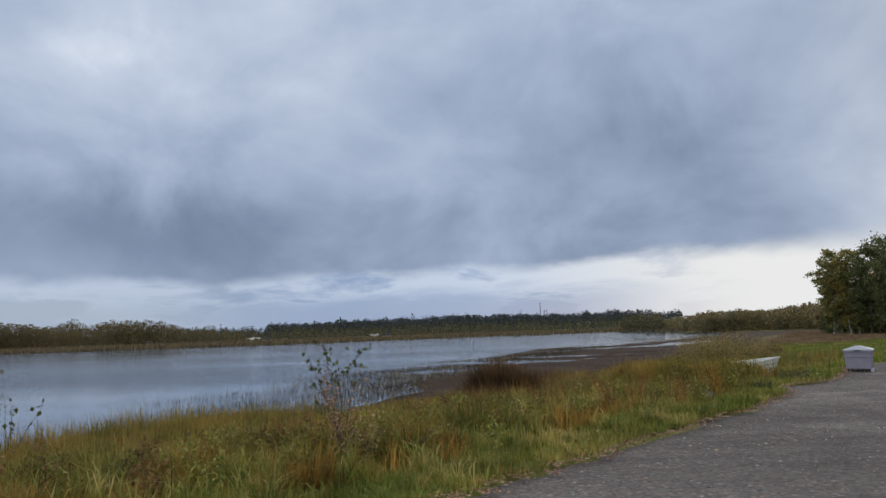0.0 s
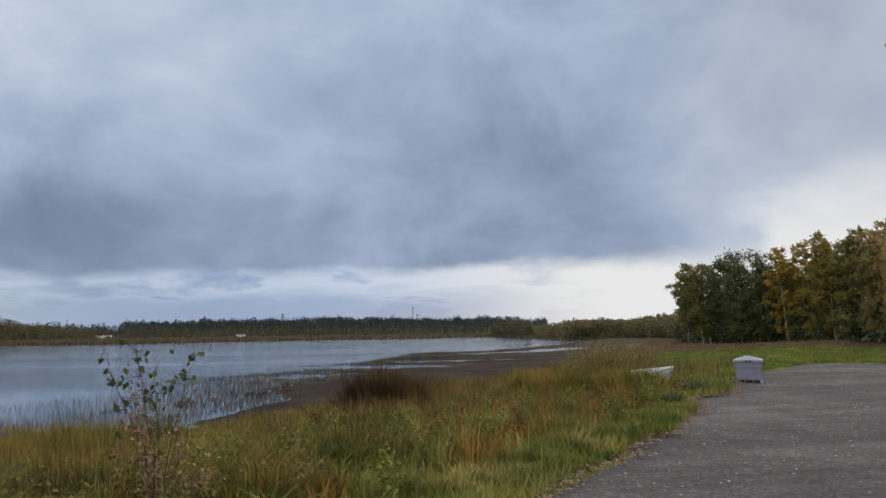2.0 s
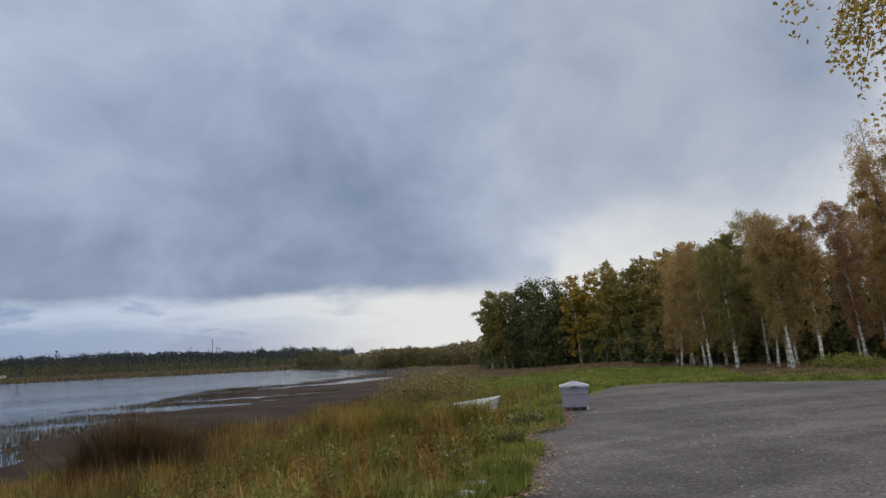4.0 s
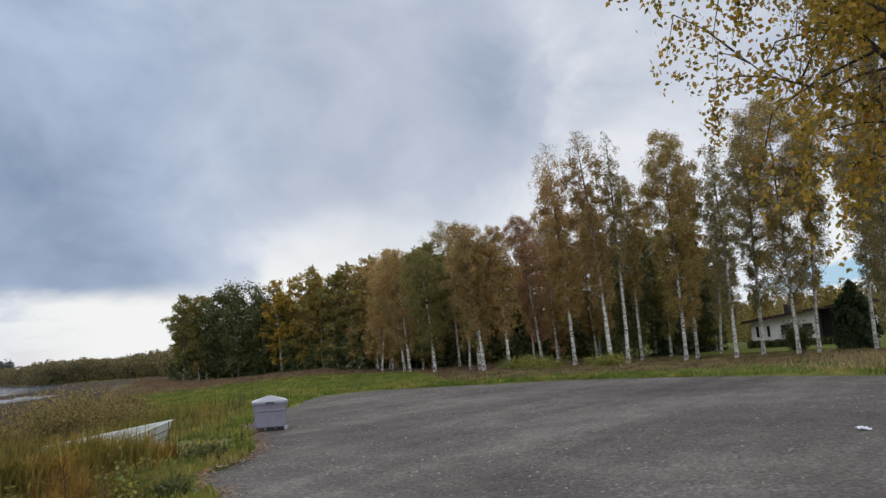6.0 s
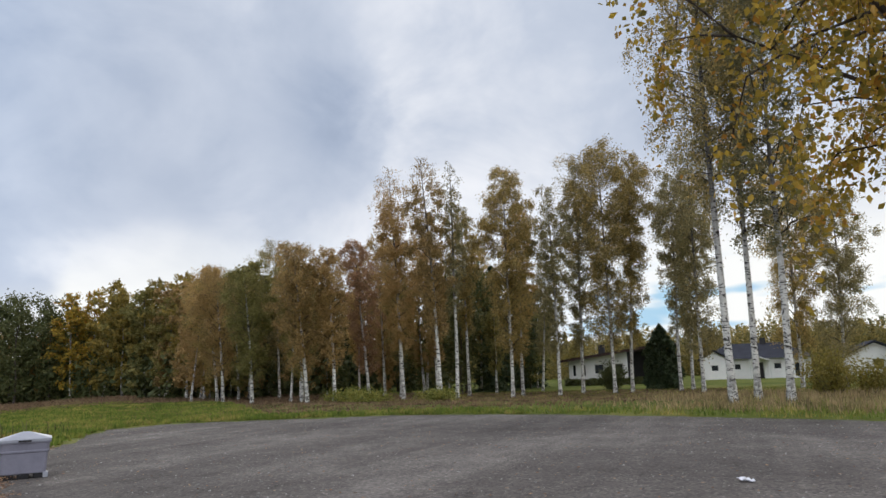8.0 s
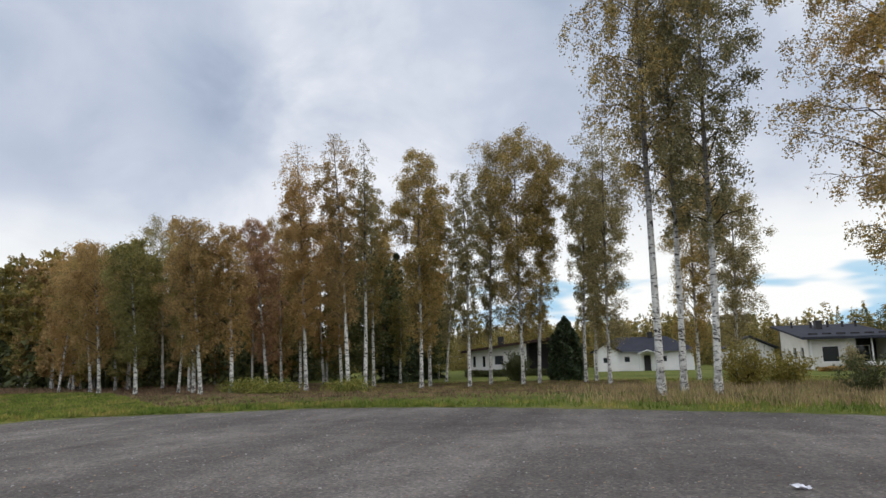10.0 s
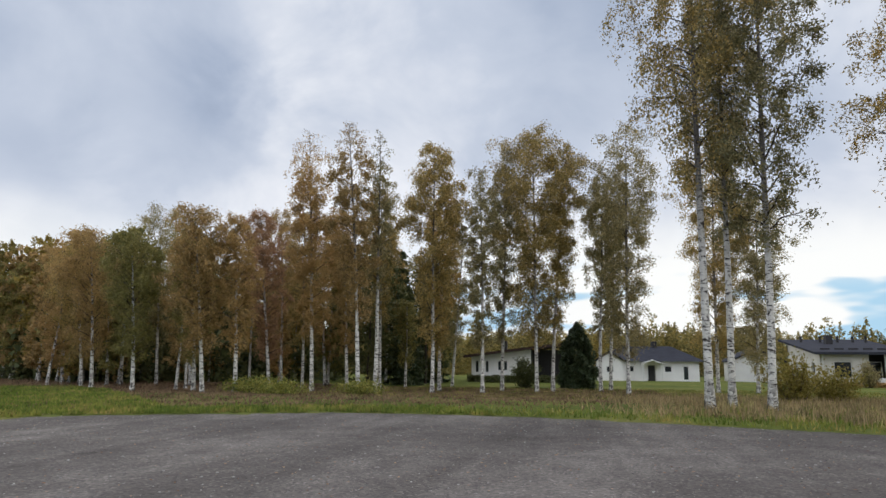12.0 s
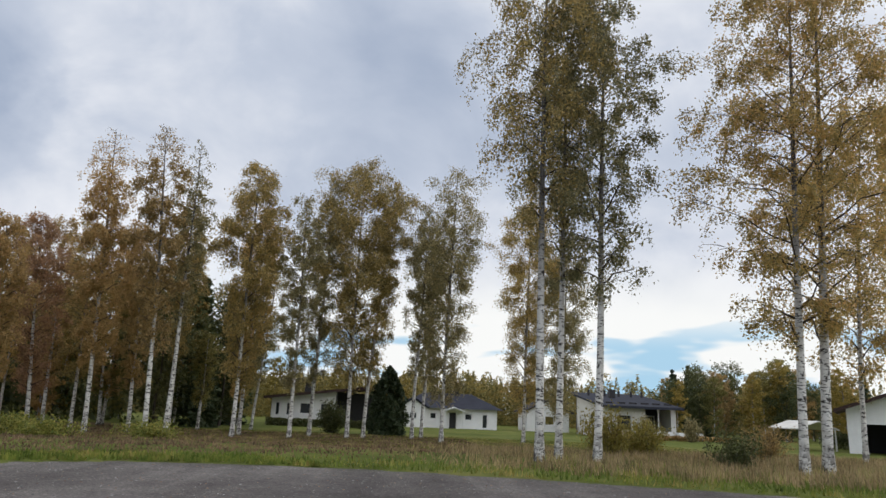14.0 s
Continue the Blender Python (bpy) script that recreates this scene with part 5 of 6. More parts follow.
# shaded undergrowth filling the wood between the trunks
rng = np.random.default_rng(78)
n, per = 620, 70
w, deep = rng.uniform(0, 1, n), rng.uniform(4, 32, n)
deep = np.where((w > 0.55) & (rng.uniform(0, 1, n) < 0.55), rng.uniform(-0.3, 4, n), deep)
p = np.array([in_front(k) for k in w])
p = p + (p - [5, 6]) / np.linalg.norm(p - [5, 6], axis=1)[:, None] * deep[:, None]
H = rng.uniform(2.5, 6.5, n)
q, az, k = rng.uniform(0, 1, (n, per)), rng.uniform(0, 6.283, (n, per)), rng.uniform(0.1, 1, (n, per)) ** 0.5
out = 0.36 * H[:, None] * np.sin(np.pi * np.clip(0.25 + 0.7 * q, 0, 1)) ** 0.6 * k
c = np.stack([p[:, :1] + np.cos(az) * out, p[:, 1:] + np.sin(az) * out, ground_z(p[:, 0], p[:, 1])[:, None] + 0.1 + q * H[:, None]], -1).reshape(-1, 3)
tagged(new("wood_undergrowth", make_mesh("wood_undergrowth", *leaf_quads(rng, c, np.repeat(0.09 * H + 0.1, per), 0.0, True), M_LEAF_DARK)), "dark bushes and young trees inside the wood", "undergrowth", kind="stuff")


# ---------- houses ----------
def cells(axis, a0, a1, z0, z1, at0, at1, openings=()):
    """A wall of real thickness with openings through it. axis 'x' or 'y': the way it runs; at0 to at1: its thickness."""
    cuts_a = sorted({a0, a1, *(o[0] for o in openings), *(o[1] for o in openings)})
    cuts_z = sorted({z0, z1, *(o[2] for o in openings), *(o[3] for o in openings)})
    bm = bmesh.new()
    for p, q in zip(cuts_a, cuts_a[1:]):
        for r, s in zip(cuts_z, cuts_z[1:]):
            if any(o[0] <= p and q <= o[1] and o[2] <= r and s <= o[3] for o in openings):
                continue
            if axis == "y":
                box(at0, at1, p, q, r, s, bm=bm)
            else:
                box(p, q, at0, at1, r, s, bm=bm)
    bmesh.ops.remove_doubles(bm, verts=bm.verts, dist=0.0005)
    return bm


def slab_y(outline, x0, x1):
    """An outline in y and z, drawn out along x."""
    bm = prism(outline, x0, x1)
    bmesh.ops.transform(bm, matrix=Matrix(((0, 1, 0, 0), (1, 0, 0, 0), (0, 0, 1, 0), (0, 0, 0, 1))), verts=bm.verts)
    bmesh.ops.recalc_face_normals(bm, faces=bm.faces)
    return bm


def window_in(house, axis, a0, a1, z0, z1, at0, at1, front):
    """A framed pane in an opening; front: the outer side's place."""
    win = empty("window", Matrix(), "", "")
    win.parent = house
    bm = bmesh.new()
    w = 0.07
    lo, hi = sorted((front, front + (0.10 if at1 > front else -0.10)))
    for p, q, r, s in ((a0, a0 + w, z0, z1), (a1 - w, a1, z0, z1), (a0 + w, a1 - w, z0, z0 + w), (a0 + w, a1 - w, z1 - w, z1)):
        if axis == "y":
            box(lo, hi, p, q, r, s, bm=bm)
        else:
            box(p, q, lo, hi, r, s, bm=bm)
    part("frame", bm, M_TRIM, win)
    mid = (lo + hi) / 2
    if axis == "y":
        pane = box(mid - 0.01, mid + 0.01, a0 + w, a1 - w, z0 + w, z1 - w)
    else:
        pane = box(a0 + w, a1 - w, mid - 0.01, mid + 0.01, z0 + w, z1 - w)
    part("pane", pane, M_GLASS, win)


def empty_house(label):
    return empty("house", Matrix(), label, "house", "houses beyond the lawn")


def house_white():
    h = empty_house("low white rendered house with a sloping brown roof")
    wins = [(24.05, 24.45, 0.7, 1.9), (23.05, 23.45, 0.7, 1.9), (21.2, 22.2, 0.9, 1.9), (19.3, 20.3, 0.9, 1.9)]
    part("wall", cells("y", 18.9, 24.8, -0.3, 2.05, 77.0, 77.3, wins), M_WHITE, h)
    part("gable", slab_y([(24.8, 2.05), (24.8, 2.28), (18.9, 3.02), (18.9, 2.05)], 77.0, 77.3), M_WHITE, h)
    part("side_wall", cells("x", 77.3, 86, -0.3, 2.3, 24.5, 24.8), M_WHITE, h)
    # this wall and the recess's back wall are near black, the others white
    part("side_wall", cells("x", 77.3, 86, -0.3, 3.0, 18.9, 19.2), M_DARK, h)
    part("back_wall", cells("y", 14.9, 24.8, -0.3, 2.2, 86, 86.3), M_WHITE, h)
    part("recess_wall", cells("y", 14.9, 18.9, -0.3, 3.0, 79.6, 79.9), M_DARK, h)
    part("post", box(77.0, 77.15, 15.0, 15.15, -0.3, 3.2), M_TRIM, h)
    part("roof", slab_y([(25.5, 2.22), (14.4, 3.62), (14.4, 3.80), (25.5, 2.40)], 76.3, 86.9), M_ROOF_RED, h)
    part("fascia", slab_y([(25.5, 2.14), (14.4, 3.54), (14.4, 3.66), (25.5, 2.26)], 76.24, 76.30), M_ROOF_RED, h)
    part("chimney", box(80, 80.7, 21.6, 22.2, 2.4, 3.9), M_DARK, h)
    part("plinth", cells("y", 18.9, 24.8, -0.3, 0.25, 76.94, 77.0), M_CONCRETE, h)
    for a0, a1, z0, z1 in wins:
        window_in(h, "y", a0, a1, z0, z1, 77.0, 77.3, 77.08)


def house_hipped():
    h = empty_house("white house with a dark hipped roof and a front gable")
    h.matrix_basis = pose(0, 1.2, 0)
    wins = [(7.1, 7.8, 0.75, 1.45), (3.0, 3.8, 0.75, 1.45), (1.2, 1.8, -0.1, 1.45)]
    door = (4.8, 5.6, -0.4, 1.55)
    part("wall", cells("y", 0.1, 8.4, -0.4, 2.0, 90.0, 90.3, wins + [door]), M_WHITE, h)
    part("side_wall", cells("x", 90.3, 98, -0.4, 2.0, 0.1, 0.4), M_WHITE, h)
    part("back_wall", cells("y", 0.1, 11.2, -0.4, 2.0, 98, 98.3), M_WHITE, h)
    part("wing_wall", cells("y", 8.4, 11.2, -0.4, 2.0, 88.4, 88.7, [(9.4, 10.2, 0.7, 1.4)]), M_WHITE, h)
    part("wing_gable", slab_y([(8.4, 2.0), (11.2, 2.0), (9.8, 2.85)], 88.4, 88.7), M_WHITE, h)
    part("wing_side", cells("x", 88.7, 98, -0.4, 2.0, 10.9, 11.2), M_WHITE, h)
    part("wing_side", cells("x", 88.7, 90.0, -0.4, 2.0, 8.4, 8.7), M_WHITE, h)
    part("wing_roof", slab_y([(8.0, 1.86), (9.8, 3.0), (11.6, 1.86), (11.6, 1.98), (9.8, 3.14), (8.0, 1.98)], 88.0, 94), M_ROOF, h)
    bm = bmesh.new()
    v = [bm.verts.new(p) for p in ((89.4, -0.6, 1.95), (89.4, 11.4, 1.95), (98.9, 11.4, 1.95), (98.9, -0.6, 1.95), (94.1, 2.6, 3.75), (94.1, 8.4, 3.75))]
    for f in ((0, 1, 5, 4), (2, 3, 4, 5), (1, 2, 5), (3, 0, 4), (3, 2, 1, 0)):
        bm.faces.new([v[i] for i in f])
    part("roof", bm, M_ROOF, h)
    part("door", box(90.1, 90.16, 4.85, 5.55, -0.4, 1.5), M_DARK, h)
    part("porch_roof", slab_y([(4.0, 1.62), (5.2, 2.05), (6.4, 1.62), (6.4, 1.72), (5.2, 2.16), (4.0, 1.72)], 88.6, 90.2), M_TRIM, h)
    for y in (4.15, 6.15):
        part("porch_post", box(88.7, 88.8, y, y + 0.1, -0.4, 1.7), M_TRIM, h)
    part("chimney", box(93.6, 94.4, 4.2, 4.8, 3.3, 4.3), M_DARK, h)
    for a0, a1, z0, z1 in wins:
        window_in(h, "y", a0, a1, z0, z1, 90.0, 90.3, 90.08)
    window_in(h, "y", 9.4, 10.2, 0.7, 1.4, 88.4, 88.7, 88.48)


def house_modern():
    h = empty_house("pale grey boarded house with a dark single-pitch roof and covered terrace")
    h.matrix_basis = pose(0, 1.1, 0)
    side = [(79.0, 79.9, 0.75, 1.95), (81.5, 82.6, 0.75, 1.95), (84.2, 84.7, 0.55, 1.85), (85.6, 86.1, 0.55, 1.85)]
    front = [(-11.0, -9.5, 0.5, 2.0)]
    part("wall", cells("x", 77.5, 87.5, -0.4, 2.5, -8.65, -8.35, side), M_CREAM, h)
    part("gable", prism([(77.5, 2.5), (87.5, 2.5), (87.5, 4.02), (77.5, 2.72)], -8.65, -8.35), M_CREAM, h)
    part("front_wall", cells("y", -12.4, -8.65, -0.4, 2.72, 77.5, 77.8, front), M_CREAM, h)
    part("front_wall", cells("y", -15.5, -15.0, -0.4, 2.72, 77.5, 77.8), M_CREAM, h)
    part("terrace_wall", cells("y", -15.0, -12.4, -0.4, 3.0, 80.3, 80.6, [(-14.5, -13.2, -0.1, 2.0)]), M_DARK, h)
    part("terrace_side", cells("x", 77.8, 80.3, -0.4, 2.8, -12.4, -12.15), M_CREAM, h)
    part("terrace_side", cells("x", 77.8, 80.3, -0.4, 2.8, -15.25, -15.0), M_CREAM, h)
    part("back_wall", cells("y", -15.5, -8.35, -0.4, 3.9, 87.2, 87.5), M_CREAM, h)
    part("far_wall", cells("x", 77.8, 87.2, -0.4, 2.6, -15.5, -15.3), M_CREAM, h)
    part("roof", prism([(76.7, 2.62), (88.3, 4.14), (88.3, 4.34), (76.7, 2.82)], -16.0, -7.7), M_ROOF, h)
    part("fascia", box(76.62, 76.70, -16.0, -7.7, 2.60, 2.84), M_ROOF, h)
    part("corner_board", box(77.42, 77.5, -8.65, -8.5, -0.4, 2.66), M_TRIM, h)
    part("terrace_post", box(77.5, 77.62, -13.8, -13.68, -0.4, 2.68), M_TRIM, h)
    part("chimney", box(83.5, 84.2, -11.5, -10.9, 3.4, 4.6), M_DARK, h)
    for i, y in enumerate((-9.2, -11.0, -12.6, -14.0, -15.2)):
        part("roof_pipe", box(85.2, 85.4, y, y + 0.2, 3.7, 4.55), M_DARK, h)
    for i in range(6):
        part("snow_guard", box(78.6, 78.7, -15.6 + 1.2 * i, -14.8 + 1.2 * i, 2.95, 3.22), M_DARK, h)
    for a0, a1, z0, z1 in side:
        window_in(h, "x", a0, a1, z0, z1, -8.35, -8.65, -8.43)
    window_in(h, "y", -11.0, -9.5, 0.5, 2.0, 77.5, 77.8, 77.58)
    window_in(h, "y", -14.5, -13.2, -0.1, 2.0, 80.3, 80.6, 80.38)
    # the low annexe behind
    a = empty("outbuilding", Matrix(), "small white outbuilding with a dark gabled roof", "outbuilding")
    part("wall", cells("y", -7.4, -2.4, -0.4, 2.0, 91, 91.3, [(-5.6, -4.6, 0.6, 1.5)]), M_WHITE, a)
    part("gable", slab_y([(-7.4, 2.0), (-4.9, 3.2), (-2.4, 2.0)], 91, 91.3), M_WHITE, a)
    part("side_wall", cells("x", 91.3, 96, -0.4, 2.0, -2.7, -2.4), M_WHITE, a)
    part("roof", slab_y([(-7.9, 1.9), (-4.9, 3.3), (-1.9, 1.9), (-1.9, 2.05), (-4.9, 3.46), (-7.9, 2.05)], 90.5, 96.5), M_ROOF, a)


def house_gabled():
    h = empty_house("pale gabled house with a dark roof and open carport")
    h.matrix_basis = pose(60, -19.8, 0, 0, 0, -36) @ pose(-60, 19.8, 0)
    gate = (-23.4, -20.9, -0.3, 1.9)
    part("wall", cells("y", -31.0, -19.8, -0.3, 3.0, 60.0, 60.3, [gate, (-27.5, -26.2, 0.9, 2.0)]), M_WHITE, h)
    part("gable", slab_y([(-31.0, 3.0), (-25.4, 4.95), (-19.8, 3.0)], 60.0, 60.3), M_WHITE, h)
    part("side_wall", cells("x", 60.3, 70, -0.3, 3.0, -20.1, -19.8), M_WHITE, h)
    part("carport_wall", cells("y", -25, -19.9, -0.3, 2.9, 64, 64.2), M_DARK, h)
    part("carport_side", cells("x", 60.3, 64, -0.3, 2.9, -23.7, -23.5), M_DARK, h)
    part("roof", slab_y([(-31.8, 2.72), (-25.4, 4.95), (-19.0, 2.72), (-19.0, 2.92), (-25.4, 5.18), (-31.8, 2.92)], 59.0, 71), M_ROOF_RED, h)
    part("barge_board", slab_y([(-31.8, 2.66), (-25.4, 4.88), (-19.0, 2.66), (-19.0, 2.86), (-25.4, 5.10), (-31.8, 2.86)], 58.93, 59.0), M_ROOF_RED, h)
    window_in(h, "y", -27.5, -26.2, 0.9, 2.0, 60.0, 60.3, 60.08)
    s = empty("garden_canopy", Matrix(), "low garden canopy with a pale roof on thin posts", "canopy")
    part("roof", slab_y([(-20.6, 1.35), (-18.9, 1.95), (-17.2, 1.35), (-17.2, 1.42), (-18.9, 2.03), (-20.6, 1.42)], 62.0, 66.0), M_CREAM, s)
    for x, y in ((62.2, -20.4), (62.2, -17.5), (65.7, -20.4), (65.7, -17.5)):
        part("post", box(x, x + 0.08, y, y + 0.08, -0.3, 1.45), M_TRIM, s)


house_white()
house_hipped()
house_modern()
house_gabled()


def covered_furniture(x, y, w):
    ob = tagged(part("covered_furniture", box(-0.5, 0.5, -w / 2, w / 2, 0, 0.75, 0.14), M_TRIM), "garden furniture under a white tarpaulin on the terrace", "furniture")
    ob.matrix_basis = pose(x, y, float(ground_z(np.array([x]), np.array([y]))[0]) - 0.02)


covered_furniture(75.6, -12.2, 1.9)
covered_furniture(75.8, -14.9, 2.6)


def far_house(x, y, w, h, rz, roof):
    z = float(ground_z(np.array([x]), np.array([y]))[0])
    ob = empty("far_house", pose(x, y, z - 0.1, 0, 0, rz), "small pale house on the far shore", "house", "houses across the lake")
    part("wall", cells("x", -w / 2, w / 2, 0, h, -3, 3), M_TRIM, ob)
    part("roof", slab_y([(-3.6, h - 0.1), (0, h + 0.9), (3.6, h - 0.1), (3.6, h + 0.1), (0, h + 1.1), (-3.6, h + 0.1)], -w / 2 - 0.4, w / 2 + 0.4), roof, ob)
    for k in range(3):
        part("window", box(-w / 3 + k * w / 3 - 0.5, -w / 3 + k * w / 3 + 0.5, -3.05, -3.0, 0.4, h - 0.3), M_GLASS, ob)


for b, r, w, h, roof in ((-15.35, 345, 7, 1.2, M_CREAM), (-14.3, 352, 3.2, 1.2, M_ROOF), (-5.4, 350, 4.5, 1.0, M_CREAM), (-4.3, 362, 3, 1.0, M_ROOF), (-23.2, 338, 2.2, 1.1, M_ROOF_RED), (-12.0, 358, 4, 1.1, M_ROOF_RED), (13.4, 372, 2.6, 0.7, M_ROOF)):
    far_house(3 + r * math.sin(radians(b)), 2 + r * math.cos(radians(b)), 0.8 * w, 0.8 * h, -b, roof)


def tower(name, label, b, r, top, r0, r1, category):
    ob = empty(name, pose(3 + r * math.sin(radians(b)), 2 + r * math.cos(radians(b)), 0), label, category)
    s = np.linspace(0, 1, 6)
    child("shaft", make_mesh("shaft", *tube(np.stack([0 * s, 0 * s, s * top], 1), r0 + (r1 - r0) * s, 14), M_CONCRETE, True), ob)
    child("rim", make_mesh("rim", *tube([(0, 0, top - 2.5), (0, 0, top + 0.3)], [r1 * 1.25, r1 * 1.25], 14), M_DARK, True), ob)


tower("factory_chimney", "tall grey factory chimney beyond the woods", 8.75, 2000, 78, 1.7, 1.2, "chimney")
tower("mast", "thin mast beyond the woods", 10.4, 1900, 42, 0.9, 0.5, "mast")
tower("mast", "thin mast beyond the woods", 13.6, 1900, 40, 0.9, 0.5, "mast")
tower("mast", "thin mast beyond the woods", 8.35, 1950, 44, 0.8, 0.5, "mast")


# ---------- bin ----------
def loft(rings, close=True):
    """Rounded rectangles (half width, half depth, height, corner), joined upwards."""
    bm = bmesh.new()
    loops = []
    for hx, hy, z, c in rings:
        loop = []
        for sx, sy, a0 in ((1, 1, 0), (-1, 1, 90), (-1, -1, 180), (1, -1, 270)):
            for k in range(4):
                a = radians(a0 + 30 * k)
                loop.append(bm.verts.new((sx * (hx - c) + c * math.cos(a), sy * (hy - c) + c * math.sin(a), z)))
        loops.append(loop)
    for lo, hi in zip(loops, loops[1:]):
        for i in range(len(lo)):
            j = (i + 1) % len(lo)
            bm.faces.new((lo[i], lo[j], hi[j], hi[i]))
    if close:
        bm.faces.new(loops[0][::-1])
        bm.faces.new(loops[-1])
    return bm


grit = empty("grit_bin", pose(15.26, 21.0, 0.0, 0, 0, -37), "grey plastic grit bin with a pale peaked lid on the gravel", "grit bin")
part("body", loft([(0.335, 0.27, 0.085, 0.05), (0.345, 0.28, 0.10, 0.05), (0.362, 0.30, 0.435, 0.05), (0.380, 0.315, 0.45, 0.05), (0.382, 0.317, 0.475, 0.05), (0.372, 0.307, 0.485, 0.05), (0.388, 0.322, 0.615, 0.05)]), M_BIN, grit)
part("rim", loft([(0.392, 0.326, 0.60, 0.05), (0.402, 0.336, 0.605, 0.05), (0.402, 0.336, 0.635, 0.05)]), M_BIN, grit)
part("lid", loft([(0.385, 0.32, 0.636, 0.03), (0.405, 0.345, 0.630, 0.03), (0.408, 0.348, 0.672, 0.03), (0.385, 0.325, 0.682, 0.03), (0.20, 0.155, 0.742, 0.02), (0.05, 0.03, 0.79, 0.012)]), M_LID, grit, "pale grey peaked lid")
for x in (-0.24, 0.0, 0.24):
    part("skid", box(x - 0.09, x + 0.09, -0.27, 0.27, 0.0, 0.088, 0.012), M_BLACK, grit, "black skid")
part("grip", box(-0.10, 0.10, -0.385, -0.358, 0.635, 0.66, 0.006), M_BLACK, grit)
for x in (-0.2, 0.2):
    part("hinge", box(x - 0.05, x + 0.05, 0.335, 0.372, 0.60, 0.67, 0.008), M_BLACK, grit)
part("foot_plate", box(0.30, 0.385, -0.30, -0.14, 0.0, 0.10, 0.012), M_LID, grit, "pale corner foot")


# ---------- rowing boat ----------
def boat_section(t):
    """Half section of the hull at t from stern (0) to bow (1): points from keel to sheer, out and up."""
    beam = 0.66 * (0.72 + 0.28 * math.sin(math.pi * min(1, 0.25 + 0.6 * t))) * max(0.0, 1 - max(0, (t - 0.45) / 0.55) ** 2.3)
    sheer = 0.46 + 0.05 * (1 - t) ** 2 + 0.34 * max(0, t - 0.35) ** 1.6
    keel = 0.02 + 0.05 * max(0, (t - 0.78) / 0.22) ** 2.2
    pts = []
    for i in range(6):
        s = i / 5
        w = beam * (math.sin(s * 1.45) ** 0.75 if s else 0.0)
        z = keel + (sheer - keel) * s ** 1.35
        pts.append((w, z))
        if 0 < i < 5:
            pts.append((w + 0.016, z + 0.004))
    return pts


def build_boat():
    bow, stern = Vector((12.75, 20.95, 0)), Vector((8.4, 19.75, 0))
    head = math.degrees(math.atan2((bow - stern).y, (bow - stern).x))
    m = pose(stern.x, stern.y, -0.20, 0, 0, head) @ pose(0, 0, 0, 0, -1.0, 0)
    ob = empty("rowing_boat", m, "weathered white clinker rowing boat drawn up in the grass", "boat")
    L, n = 4.12, 22
    for side, name in ((1, "hull_side"), (-1, "hull_side")):
        bm = bmesh.new()
        rows, inner = [], []
        for i in range(n + 1):
            t = i / n
            sec = boat_section(t)
            rake = 0.65 * max(0, (t - 0.7) / 0.3) ** 1.5
            rows.append([bm.verts.new((t * L + rake * z, side * w, z)) for w, z in sec])
            inner.append([bm.verts.new((t * L + rake * z - 0.02 * t, side * max(0, w - 0.025), z + 0.012)) for w, z in sec])
        for grid in (rows, inner):
            for a, b in zip(grid, grid[1:]):
                for k in range(len(a) - 1):
                    bm.faces.new((a[k], b[k], b[k + 1], a[k + 1]))
        for (a, b), (c, d) in zip(zip(rows, rows[1:]), zip(inner, inner[1:])):
            bm.faces.new((a[-1], b[-1], d[-1], c[-1]))
        bmesh.ops.remove_doubles(bm, verts=bm.verts, dist=0.001)
        bmesh.ops.recalc_face_normals(bm, faces=bm.faces)
        part(name, bm, M_HULL, ob)
        rail = [(i / n * L + 0.65 * max(0, (i / n - 0.7) / 0.3) ** 1.5 * boat_section(i / n)[-1][1], side * boat_section(i / n)[-1][0], boat_section(i / n)[-1][1] + 0.01) for i in range(n + 1)]
        child("gunwale", make_mesh("gunwale", *tube(rail, [0.022] * (n + 1), 6), M_HULL, True), ob)
        # dark seams under the plank edges
        for k in (2, 4, 6, 8):
            seam = []
            for i in range(n + 1):
                t = i / n
                w, z = boat_section(t)[k]
                seam.append((t * L + 0.65 * max(0, (t - 0.7) / 0.3) ** 1.5 * z, side * (w + 0.002), z - 0.004))
            child("plank_seam", make_mesh("plank_seam", *tube(seam, [0.007] * (n + 1), 4), M_DARK), ob, "dark seam between planks")
    sec = boat_section(0)
    bm = bmesh.new()
    lo = [bm.verts.new((-0.02, w, z)) for w, z in sec] + [bm.verts.new((-0.02, -w, z)) for w, z in sec[:0:-1]]
    hi = [bm.verts.new((0.02, v.co.y, v.co.z)) for v in lo]
    bm.faces.new(lo), bm.faces.new(hi[::-1])
    for i in range(len(lo)):
        j = (i + 1) % len(lo)
        bm.faces.new((lo[i], hi[i], hi[j], lo[j]))
    bmesh.ops.recalc_face_normals(bm, faces=bm.faces)
    part("transom", bm, M_HULL, ob)
    for x, w in ((0.5, 0.50), (1.85, 0.56), (3.0, 0.44)):
        part("thwart", box(x - 0.13, x + 0.13, -w, w, 0.30, 0.33, 0.004), M_WOOD, ob, "weathered wooden seat")
    part("keel", box(0.0, 3.5, -0.025, 0.025, 0.0, 0.06), M_HULL, ob)


build_boat()
rng = np.random.default_rng(91)
